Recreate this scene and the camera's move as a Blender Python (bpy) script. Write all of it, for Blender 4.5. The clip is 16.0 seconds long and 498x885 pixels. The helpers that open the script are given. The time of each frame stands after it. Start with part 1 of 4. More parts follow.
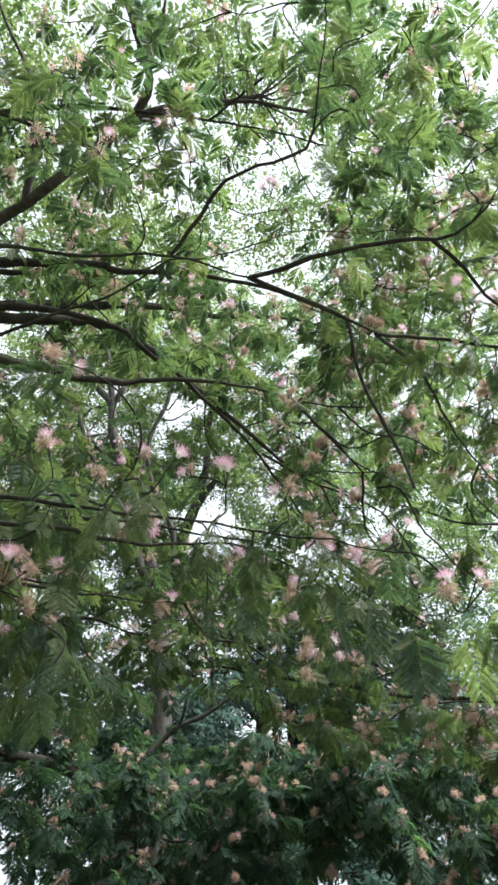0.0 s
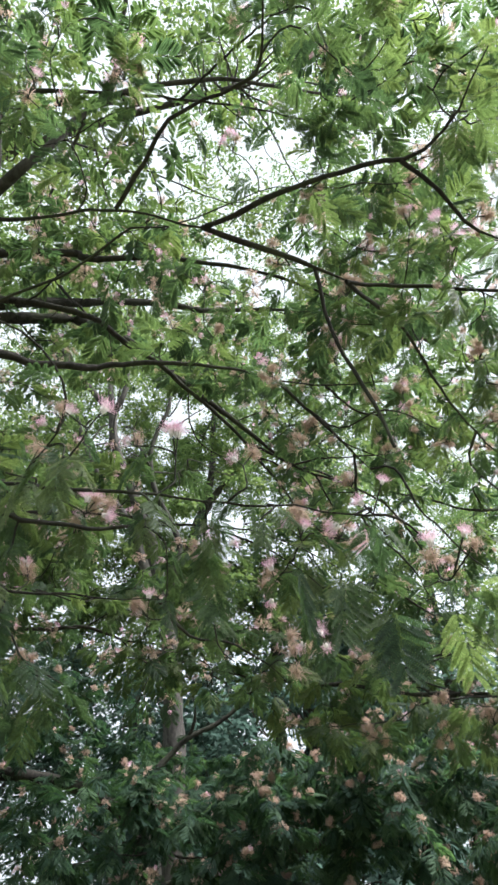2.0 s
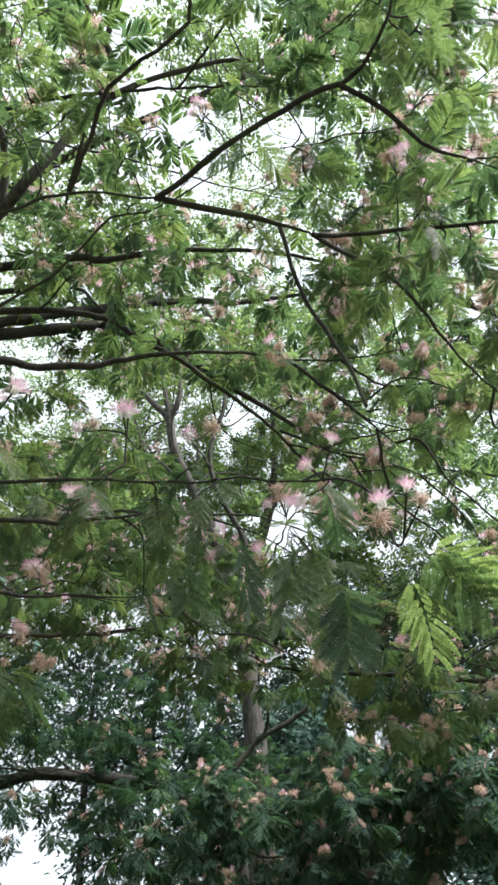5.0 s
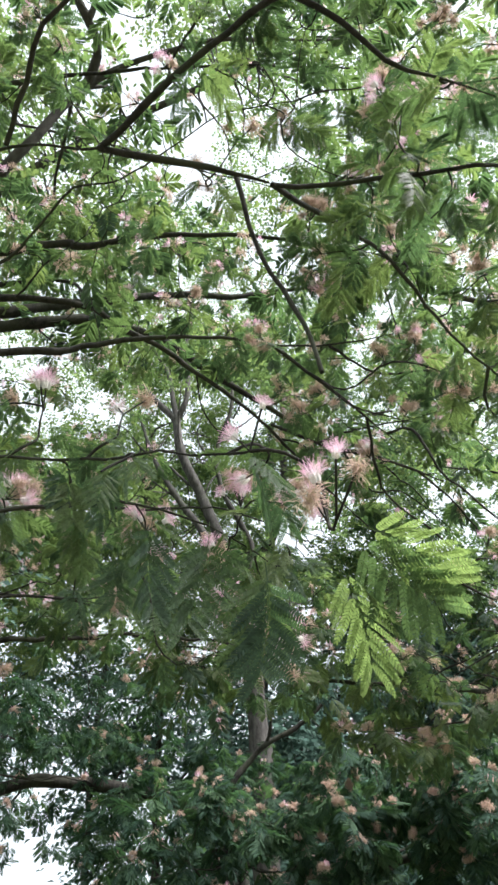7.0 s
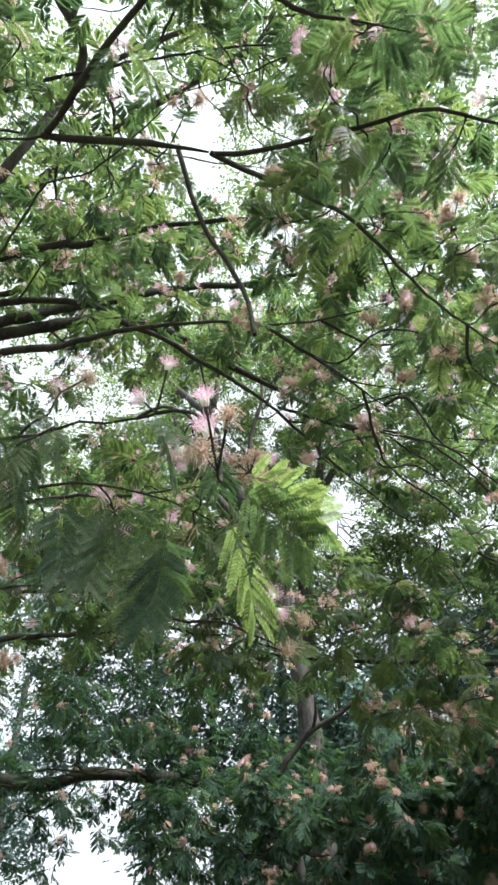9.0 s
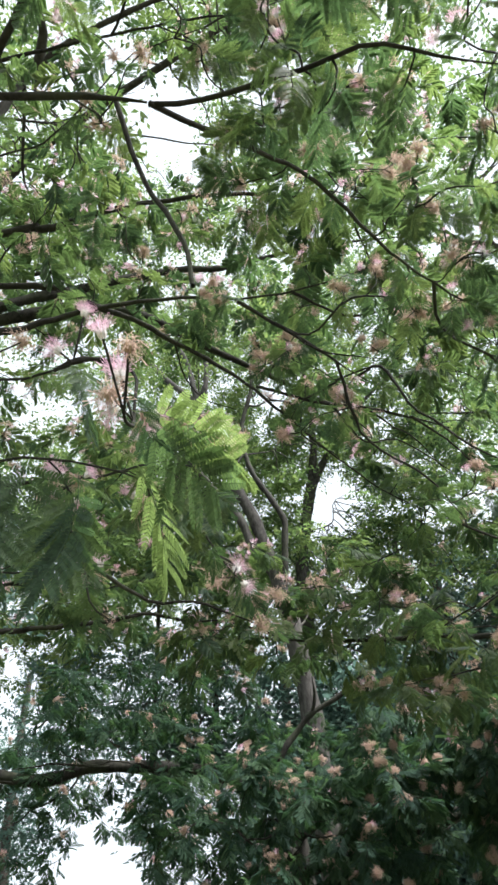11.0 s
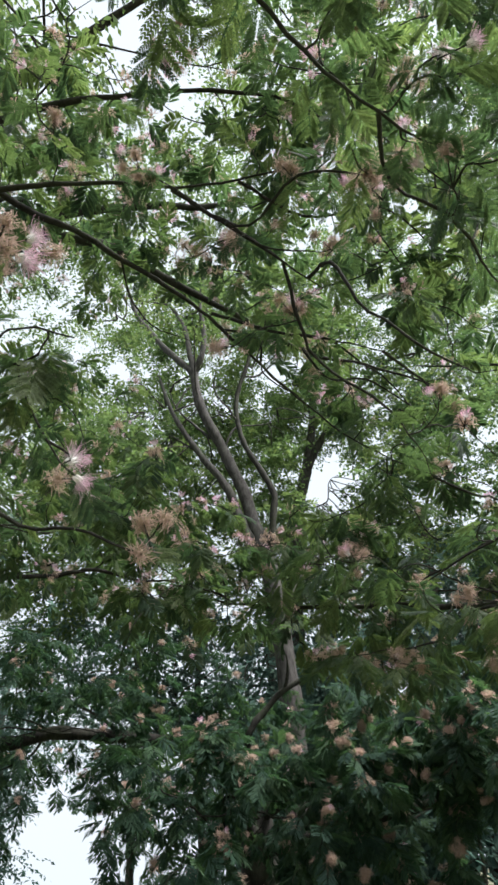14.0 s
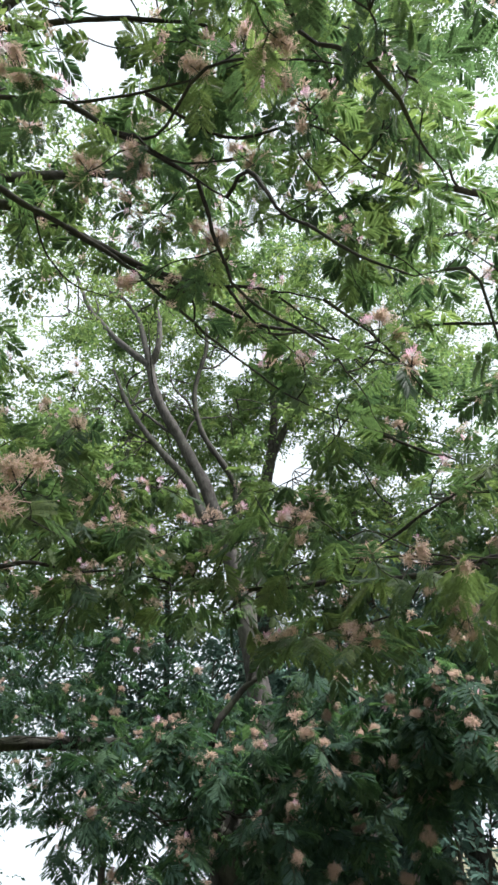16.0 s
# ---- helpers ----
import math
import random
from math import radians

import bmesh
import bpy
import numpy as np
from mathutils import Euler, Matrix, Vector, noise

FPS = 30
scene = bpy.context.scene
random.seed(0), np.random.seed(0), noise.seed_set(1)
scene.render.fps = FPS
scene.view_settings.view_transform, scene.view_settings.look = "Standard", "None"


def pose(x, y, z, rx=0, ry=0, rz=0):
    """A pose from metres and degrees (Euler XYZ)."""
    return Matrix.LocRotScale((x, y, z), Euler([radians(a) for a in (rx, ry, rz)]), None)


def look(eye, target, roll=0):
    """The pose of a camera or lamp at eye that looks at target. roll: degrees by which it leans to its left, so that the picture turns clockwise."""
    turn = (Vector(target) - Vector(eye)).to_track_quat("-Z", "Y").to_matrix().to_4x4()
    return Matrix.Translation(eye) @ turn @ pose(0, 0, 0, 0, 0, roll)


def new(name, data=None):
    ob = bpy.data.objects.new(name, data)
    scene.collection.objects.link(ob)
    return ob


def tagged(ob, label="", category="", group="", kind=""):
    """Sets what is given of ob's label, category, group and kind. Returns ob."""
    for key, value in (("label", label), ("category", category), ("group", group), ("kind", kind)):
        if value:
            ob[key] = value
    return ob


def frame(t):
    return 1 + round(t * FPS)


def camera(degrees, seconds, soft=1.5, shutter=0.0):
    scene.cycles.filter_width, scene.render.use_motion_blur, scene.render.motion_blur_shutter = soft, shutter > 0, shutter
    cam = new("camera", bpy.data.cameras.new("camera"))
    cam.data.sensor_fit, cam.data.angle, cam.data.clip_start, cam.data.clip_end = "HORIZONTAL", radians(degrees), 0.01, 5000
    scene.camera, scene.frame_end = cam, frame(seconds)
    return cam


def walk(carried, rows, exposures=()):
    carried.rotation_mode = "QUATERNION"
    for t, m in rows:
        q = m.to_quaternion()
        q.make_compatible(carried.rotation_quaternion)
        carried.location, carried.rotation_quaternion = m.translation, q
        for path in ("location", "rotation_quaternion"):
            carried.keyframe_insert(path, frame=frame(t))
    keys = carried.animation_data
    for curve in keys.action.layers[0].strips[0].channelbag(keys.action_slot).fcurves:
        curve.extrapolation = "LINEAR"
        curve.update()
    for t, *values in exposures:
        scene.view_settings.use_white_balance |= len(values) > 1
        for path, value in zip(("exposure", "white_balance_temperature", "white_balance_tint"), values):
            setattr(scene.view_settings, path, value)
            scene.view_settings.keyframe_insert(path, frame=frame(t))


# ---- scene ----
cam = camera(44.5, 16.0, soft=2.8)
# seconds, stops
EXPOSURES = [(0.0, 1.68), (1.0, 1.61), (4.0, 1.64), (8.0, 1.83), (11.0, 1.69), (11.5, 1.76), (12.0, 1.80), (12.5, 1.38), (13.0, 1.38), (13.5, 1.18), (14.0, 1.28), (14.5, 1.53), (15.0, 1.56), (16.0, 1.62)]
PATH = [
    (0, (0.046, -0.014, 1.585), (0.042, 2.218, 3.276), -2.0),
    (0.5, (0.066, 0.034, 1.59), (0.028, 2.258, 3.29), -1.7),
    (1, (0.092, 0.09, 1.604), (0.018, 2.261, 3.37), -1.5),
    (1.5, (0.12, 0.155, 1.61), (0.032, 2.335, 3.365), -2.6),
    (2, (0.155, 0.199, 1.615), (0.111, 2.408, 3.335), -4.1),
    (2.5, (0.221, 0.246, 1.631), (0.053, 2.436, 3.368), -2.9),
    (3, (0.273, 0.274, 1.642), (-0.014, 2.44, 3.393), -2.3),
    (3.5, (0.302, 0.295, 1.636), (-0.018, 2.457, 3.389), -2.9),
    (4, (0.319, 0.301, 1.628), (0.006, 2.463, 3.381), -3.9),
    (4.5, (0.335, 0.309, 1.625), (-0.001, 2.475, 3.368), -2.5),
    (5, (0.356, 0.339, 1.628), (-0.001, 2.512, 3.357), -4.3),
    (5.2, (0.363, 0.36, 1.624), (0.01, 2.537, 3.35), -4.6),
    (7.3, (0.476, 0.547, 1.69), (0.025, 2.678, 3.451), -2.6),
    (7.5, (0.496, 0.56, 1.688), (-0.004, 2.656, 3.476), -2.0),
    (8, (0.519, 0.587, 1.659), (-0.024, 2.684, 3.433), -3.4),
    (8.2, (0.538, 0.588, 1.656), (-0.039, 2.695, 3.409), -3.5),
    (10.3, (0.616, 0.647, 1.648), (0.007, 2.776, 3.358), -5.6),
    (10.5, (0.619, 0.655, 1.648), (0.017, 2.81, 3.33), -7.0),
    (11, (0.64, 0.694, 1.641), (0.046, 2.842, 3.336), -6.9),
    (11.5, (0.657, 0.762, 1.652), (0.07, 2.897, 3.365), -4.4),
    (12, (0.673, 0.858, 1.65), (0.088, 3.035, 3.311), -5.0),
    (12.5, (0.682, 0.904, 1.645), (0.13, 3.104, 3.287), -6.0),
    (13, (0.683, 1.004, 1.655), (0.143, 3.178, 3.333), -5.9),
    (13.5, (0.725, 1.081, 1.669), (0.137, 3.235, 3.358), -3.7),
    (14, (0.75, 1.149, 1.67), (0.106, 3.332, 3.302), -3.6),
    (14.5, (0.762, 1.214, 1.674), (0.119, 3.41, 3.287), -4.9),
    (15, (0.75, 1.289, 1.671), (0.098, 3.496, 3.266), -5.4),
    (15.5, (0.759, 1.372, 1.685), (0.188, 3.545, 3.357), -5.7),
    (16, (0.781, 1.443, 1.69), (0.28, 3.674, 3.305), -7.9),
]
walk(cam, [(t, look(eye, target, roll)) for t, eye, target, roll in PATH], EXPOSURES)

# ---- world, sun, exposure ----
world = bpy.data.worlds.new("overcast_sky")
scene.world = world
world.use_nodes = True
wn, wl = world.node_tree.nodes, world.node_tree.links
wn.clear()
sky = wn.new("ShaderNodeTexSky")
sky.sky_type = "NISHITA"
sky.sun_disc = False
sky.sun_elevation = radians(56.2)
sky.sun_rotation = radians(95.7)
sky.dust_density = 6.0
sky.air_density = 1.4
grey = wn.new("ShaderNodeHueSaturation")
grey.inputs["Saturation"].default_value = 0.16
cloud = wn.new("ShaderNodeMix")
cloud.data_type = "RGBA"
cloud.inputs[0].default_value = 0.85
cloud.inputs[7].default_value = (11.1, 12.3, 13.5, 1)
back = wn.new("ShaderNodeBackground")
back.inputs["Strength"].default_value = 0.04
wout = wn.new("ShaderNodeOutputWorld")
wl.new(sky.outputs[0], grey.inputs["Color"])
wl.new(grey.outputs[0], cloud.inputs[6])
wl.new(cloud.outputs[2], back.inputs["Color"])
wl.new(back.outputs[0], wout.inputs[0])

sun = new("sun", bpy.data.lights.new("sun", "SUN"))
sun.data.energy = 5.0
sun.data.angle = radians(30)
sun.data.color = (1.0, 0.975, 0.985)
sun.matrix_world = look((8, -0.8, 12), (0, 0, 0))

# ---- materials ----


def leaf_material(name, stops, gloss=0.6, trans=0.45, spec=0.22, shine=(1.87, 2.12, 1.15)):
    """Leaf blade: a tint from leaf to leaf, a grain along it, light through it."""
    m = bpy.data.materials.new(name)
    m.use_nodes = True
    n, l = m.node_tree.nodes, m.node_tree.links
    n.clear()
    out = n.new("ShaderNodeOutputMaterial")
    tint = n.new("ShaderNodeAttribute")
    tint.attribute_name = "tint"
    info = n.new("ShaderNodeObjectInfo")
    add = n.new("ShaderNodeMath")
    add.operation = "ADD"
    frac = n.new("ShaderNodeMath")
    frac.operation = "FRACT"
    ramp = n.new("ShaderNodeValToRGB")
    ramp.color_ramp.elements[0].position, ramp.color_ramp.elements[0].color = stops[0][0], (*stops[0][1], 1)
    ramp.color_ramp.elements[1].position, ramp.color_ramp.elements[1].color = stops[-1][0], (*stops[-1][1], 1)
    for pos, col in stops[1:-1]:
        e = ramp.color_ramp.elements.new(pos)
        e.color = (*col, 1)
    geo = n.new("ShaderNodeNewGeometry")
    isl = n.new("ShaderNodeMapRange")
    isl.inputs["To Min"].default_value = 0.75
    isl.inputs["To Max"].default_value = 1.2
    tex = n.new("ShaderNodeTexNoise")
    tex.inputs["Scale"].default_value = 9.0
    tex.inputs["Detail"].default_value = 4.0
    spot = n.new("ShaderNodeMapRange")
    spot.inputs["From Min"].default_value = 0.3
    spot.inputs["From Max"].default_value = 0.7
    spot.inputs["To Min"].default_value = 0.8
    spot.inputs["To Max"].default_value = 1.15
    mul = n.new("ShaderNodeMath")
    mul.operation = "MULTIPLY"
    col = n.new("ShaderNodeVectorMath")
    col.operation = "SCALE"
    bsdf = n.new("ShaderNodeBsdfPrincipled")
    bsdf.inputs["Roughness"].default_value = gloss
    bsdf.inputs["Specular IOR Level"].default_value = spec
    warm = n.new("ShaderNodeVectorMath")
    warm.operation = "MULTIPLY"
    warm.inputs[1].default_value = shine
    thru = n.new("ShaderNodeBsdfTranslucent")
    mix = n.new("ShaderNodeMixShader")
    mix.inputs[0].default_value = trans
    l.new(tint.outputs["Fac"], add.inputs[0])
    l.new(info.outputs["Random"], add.inputs[1])
    l.new(add.outputs[0], frac.inputs[0])
    l.new(frac.outputs[0], ramp.inputs[0])
    l.new(geo.outputs["Random Per Island"], isl.inputs[0])
    l.new(tex.outputs[0], spot.inputs[0])
    l.new(isl.outputs[0], mul.inputs[0])
    l.new(spot.outputs[0], mul.inputs[1])
    l.new(ramp.outputs[0], col.inputs[0])
    l.new(mul.outputs[0], col.inputs["Scale"])
    l.new(col.outputs[0], bsdf.inputs["Base Color"])
    l.new(col.outputs[0], warm.inputs[0])
    l.new(warm.outputs[0], thru.inputs["Color"])
    l.new(bsdf.outputs[0], mix.inputs[1])
    l.new(thru.outputs[0], mix.inputs[2])
    l.new(mix.outputs[0], out.inputs[0])
    return m


def bark_material(name, dark, light, scale, moss=0.0):
    m = bpy.data.materials.new(name)
    m.use_nodes = True
    n, l = m.node_tree.nodes, m.node_tree.links
    bsdf = n["Principled BSDF"]
    bsdf.inputs["Roughness"].default_value = 0.9
    bsdf.inputs["Specular IOR Level"].default_value = 0.2
    tc = n.new("ShaderNodeTexCoord")
    mp = n.new("ShaderNodeMapping")
    mp.inputs["Scale"].default_value = (1, 1, 0.35)
    fine = n.new("ShaderNodeTexNoise")
    fine.inputs["Scale"].default_value = scale
    fine.inputs["Detail"].default_value = 8
    fine.inputs["Roughness"].default_value = 0.65
    broad = n.new("ShaderNodeTexNoise")
    broad.inputs["Scale"].default_value = scale * 0.09
    broad.inputs["Detail"].default_value = 3
    ramp = n.new("ShaderNodeValToRGB")
    ramp.color_ramp.elements[0].position, ramp.color_ramp.elements[0].color = 0.35, (*dark, 1)
    ramp.color_ramp.elements[1].position, ramp.color_ramp.elements[1].color = 0.7, (*light, 1)
    mixc = n.new("ShaderNodeMix")
    mixc.data_type = "RGBA"
    mixc.inputs[7].default_value = (0.07, 0.085, 0.045, 1)
    mr = n.new("ShaderNodeMapRange")
    mr.inputs["From Min"].default_value = 0.45
    mr.inputs["From Max"].default_value = 0.75
    mr.inputs["To Max"].default_value = moss
    bump = n.new("ShaderNodeBump")
    bump.inputs["Strength"].default_value = 0.7
    bump.inputs["Distance"].default_value = 0.01
    l.new(tc.outputs["Object"], mp.inputs[0])
    l.new(mp.outputs[0], fine.inputs[0])
    l.new(tc.outputs["Object"], broad.inputs[0])
    l.new(fine.outputs[0], ramp.inputs[0])
    l.new(broad.outputs[0], mr.inputs[0])
    l.new(ramp.outputs[0], mixc.inputs[6])
    l.new(mr.outputs[0], mixc.inputs[0])
    l.new(mixc.outputs[2], bsdf.inputs["Base Color"])
    l.new(fine.outputs[0], bump.inputs["Height"])
    l.new(bump.outputs[0], bsdf.inputs["Normal"])
    return m


def flower_material(name, base, tip):
    """Silky threads: colour runs from the pale foot of a thread to its tip."""
    m = bpy.data.materials.new(name)
    m.use_nodes = True
    n, l = m.node_tree.nodes, m.node_tree.links
    n.clear()
    out = n.new("ShaderNodeOutputMaterial")
    at = n.new("ShaderNodeAttribute")
    at.attribute_name = "along"
    ramp = n.new("ShaderNodeValToRGB")
    ramp.color_ramp.elements[0].position, ramp.color_ramp.elements[0].color = 0.15, (*base, 1)
    ramp.color_ramp.elements[1].position, ramp.color_ramp.elements[1].color = 0.75, (*tip, 1)
    geo = n.new("ShaderNodeNewGeometry")
    isl = n.new("ShaderNodeMapRange")
    isl.inputs["To Min"].default_value = 0.7
    isl.inputs["To Max"].default_value = 1.15
    col = n.new("ShaderNodeVectorMath")
    col.operation = "SCALE"
    dif = n.new("ShaderNodeBsdfDiffuse")
    thru = n.new("ShaderNodeBsdfTranslucent")
    mix = n.new("ShaderNodeMixShader")
    mix.inputs[0].default_value = 0.5
    l.new(at.outputs["Fac"], ramp.inputs[0])
    l.new(geo.outputs["Random Per Island"], isl.inputs[0])
    l.new(ramp.outputs[0], col.inputs[0])
    l.new(isl.outputs[0], col.inputs["Scale"])
    l.new(col.outputs[0], dif.inputs[0])
    l.new(col.outputs[0], thru.inputs[0])
    l.new(dif.outputs[0], mix.inputs[1])
    l.new(thru.outputs[0], mix.inputs[2])
    l.new(mix.outputs[0], out.inputs[0])
    return m


def ground_material():
    m = bpy.data.materials.new("ground")
    m.use_nodes = True
    n, l = m.node_tree.nodes, m.node_tree.links
    bsdf = n["Principled BSDF"]
    bsdf.inputs["Roughness"].default_value = 0.95
    a, b = n.new("ShaderNodeTexNoise"), n.new("ShaderNodeTexNoise")
    tc = n.new("ShaderNodeTexCoord")
    a.inputs["Scale"].default_value, a.inputs["Detail"].default_value = 0.35, 5
    b.inputs["Scale"].default_value, b.inputs["Detail"].default_value = 30, 8
    ramp = n.new("ShaderNodeValToRGB")
    ramp.color_ramp.elements[0].position, ramp.color_ramp.elements[0].color = 0.4, (0.045, 0.07, 0.025, 1)
    ramp.color_ramp.elements[1].position, ramp.color_ramp.elements[1].color = 0.62, (0.13, 0.1, 0.065, 1)
    mixn = n.new("ShaderNodeMath")
    mixn.operation = "MULTIPLY_ADD"
    mixn.inputs[1].default_value, mixn.inputs[2].default_value = 0.45, 0.0
    addn = n.new("ShaderNodeMath")
    addn.operation = "MULTIPLY_ADD"
    addn.inputs[1].default_value = 0.55
    bump = n.new("ShaderNodeBump")
    bump.inputs["Distance"].default_value = 0.03
    l.new(tc.outputs["Object"], a.inputs[0])
    l.new(tc.outputs["Object"], b.inputs[0])
    l.new(b.outputs[0], mixn.inputs[0])
    l.new(a.outputs[0], addn.inputs[0])
    l.new(mixn.outputs[0], addn.inputs[2])
    l.new(addn.outputs[0], ramp.inputs[0])
    l.new(ramp.outputs[0], bsdf.inputs["Base Color"])
    l.new(b.outputs[0], bump.inputs["Height"])
    l.new(bump.outputs[0], bsdf.inputs["Normal"])
    return m


SILK_LEAF = leaf_material("silk_leaf", [(0.0, (0.038, 0.064, 0.045)), (0.35, (0.056, 0.088, 0.054)), (0.7, (0.081, 0.115, 0.061)), (1.0, (0.113, 0.142, 0.073))], gloss=0.55, trans=0.52, spec=0.2)
TALL_LEAF = leaf_material("tall_leaf", [(0.0, (0.046, 0.088, 0.045)), (0.4, (0.068, 0.120, 0.052)), (0.8, (0.10, 0.158, 0.062)), (1.0, (0.145, 0.20, 0.075))], trans=0.5, shine=(1.75, 1.68, 1.3))
DARK_LEAF = leaf_material("dark_leaf", [(0.0, (0.052, 0.100, 0.082)), (0.5, (0.075, 0.138, 0.108)), (1.0, (0.105, 0.172, 0.128))], gloss=0.6, trans=0.58, spec=0.2, shine=(1.5, 1.4, 1.45))
# silk leaf again, with the shade under the canopy put into its colour
SHADED_LEAF = leaf_material("shaded_silk_leaf", [(0.0, (0.024, 0.048, 0.037)), (0.5, (0.036, 0.070, 0.047)), (1.0, (0.064, 0.106, 0.062))], gloss=0.75, trans=0.42, spec=0.12)
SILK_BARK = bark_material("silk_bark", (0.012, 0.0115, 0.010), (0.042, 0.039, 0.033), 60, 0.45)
TALL_BARK = bark_material("tall_bark", (0.026, 0.024, 0.022), (0.092, 0.086, 0.080), 28, 0.3)
DARK_BARK = bark_material("dark_bark", (0.03, 0.026, 0.022), (0.09, 0.08, 0.07), 30, 0.4)
PINK = flower_material("pink_thread", (0.92, 0.90, 0.88), (0.84, 0.52, 0.67))
FADED = flower_material("faded_thread", (0.52, 0.42, 0.30), (0.62, 0.45, 0.39))
GROUND = ground_material()

# ---- building helpers ----
rng = np.random.default_rng(7)
# Trees are drawn up in a plan that is SIZE times smaller, about the eye's height; FOOT is the plan's height of the ground.
SIZE, EYE = 1.4, 1.6
FOOT = EYE - EYE / SIZE


def quads_mesh(name, verts, faces, material, attrs=None):
    """A mesh from arrays of places and of quads, with float attributes of its points."""
    me = bpy.data.meshes.new(name)
    verts, faces = np.asarray(verts, np.float32), np.asarray(faces, np.int32)
    me.vertices.add(len(verts))
    me.vertices.foreach_set("co", verts.ravel())
    me.loops.add(faces.size)
    me.loops.foreach_set("vertex_index", faces.ravel())
    me.polygons.add(len(faces))
    me.polygons.foreach_set("loop_start", np.arange(0, faces.size, 4, dtype=np.int32))
    me.update(calc_edges=True)
    for key, values in (attrs or {}).items():
        me.attributes.new(key, "FLOAT", "POINT").data.foreach_set("value", np.asarray(values, np.float32))
    me.materials.append(material)
    return me


def part_mesh(name, me, parent, label="", kind=""):
    ob = new(name, me)
    ob.parent = parent
    return tagged(ob, label=label, kind=kind)


def spline(pts, step=0.05):
    """Points along a smooth line through pts, about step apart."""
    p = np.asarray(pts, float)
    p = np.vstack([2 * p[0] - p[1], p, 2 * p[-1] - p[-2]])
    out = []
    for a, b, c, d in zip(p[:-3], p[1:-2], p[2:-1], p[3:]):
        n = max(2, int(np.linalg.norm(c - b) / step))
        for u in np.arange(n) / n:
            out.append(0.5 * (2 * b + (c - a) * u + (2 * a - 5 * b + 4 * c - d) * u**2 + (3 * b - a - 3 * c + d) * u**3))
    out.append(p[-2])
    return np.array(out)


def tube(line, radii, sides=7, rough=0.0):
    """Places and quads of a tapered round limb along line, closed to a blunt tip."""
    line, radii = np.asarray(line, float), np.asarray(radii, float)
    t = np.gradient(line, axis=0)
    t /= np.linalg.norm(t, axis=1, keepdims=True) + 1e-9
    ref = np.array([0.31, 0.17, 0.93]) if abs(t[0][2]) < 0.8 else np.array([1.0, 0.2, 0.1])
    a = np.cross(t, ref)
    a /= np.linalg.norm(a, axis=1, keepdims=True) + 1e-9
    b = np.cross(t, a)
    ang = np.arange(sides) * 2 * np.pi / sides
    r = radii[:, None] * (1 + rough * rng.normal(size=(len(line), sides)).clip(-1.5, 1.5))
    v = line[:, None] + r[..., None] * (np.cos(ang)[None, :, None] * a[:, None] + np.sin(ang)[None, :, None] * b[:, None])
    n = len(line)
    i = np.arange(n - 1)[:, None] * sides
    j = np.arange(sides)[None]
    k = (j + 1) % sides
    f = np.stack([i + j, i + k, i + sides + k, i + sides + j], -1).reshape(-1, 4)
    return v.reshape(-1, 3), f


class Pile:
    """Gathers places and quads of many small pieces into one mesh."""

    def __init__(self):
        self.v, self.f, self.a, self.n = [], [], [], 0

    def add(self, v, f, value=0.0):
        v = np.asarray(v)
        self.v.append(v)
        self.f.append(np.asarray(f) + self.n)
        self.a.append(np.broadcast_to(value, (len(v),)))
        self.n += len(v)

    def mesh(self, name, material, key="tint"):
        return quads_mesh(name, np.concatenate(self.v), np.concatenate(self.f), material, {key: np.concatenate(self.a)})


# The way that is walked, kept free of leaves.
WAY = [((0.0, -0.1, 1.6), (0.57, 1.1, 1.67), 0.32, 0.36)]


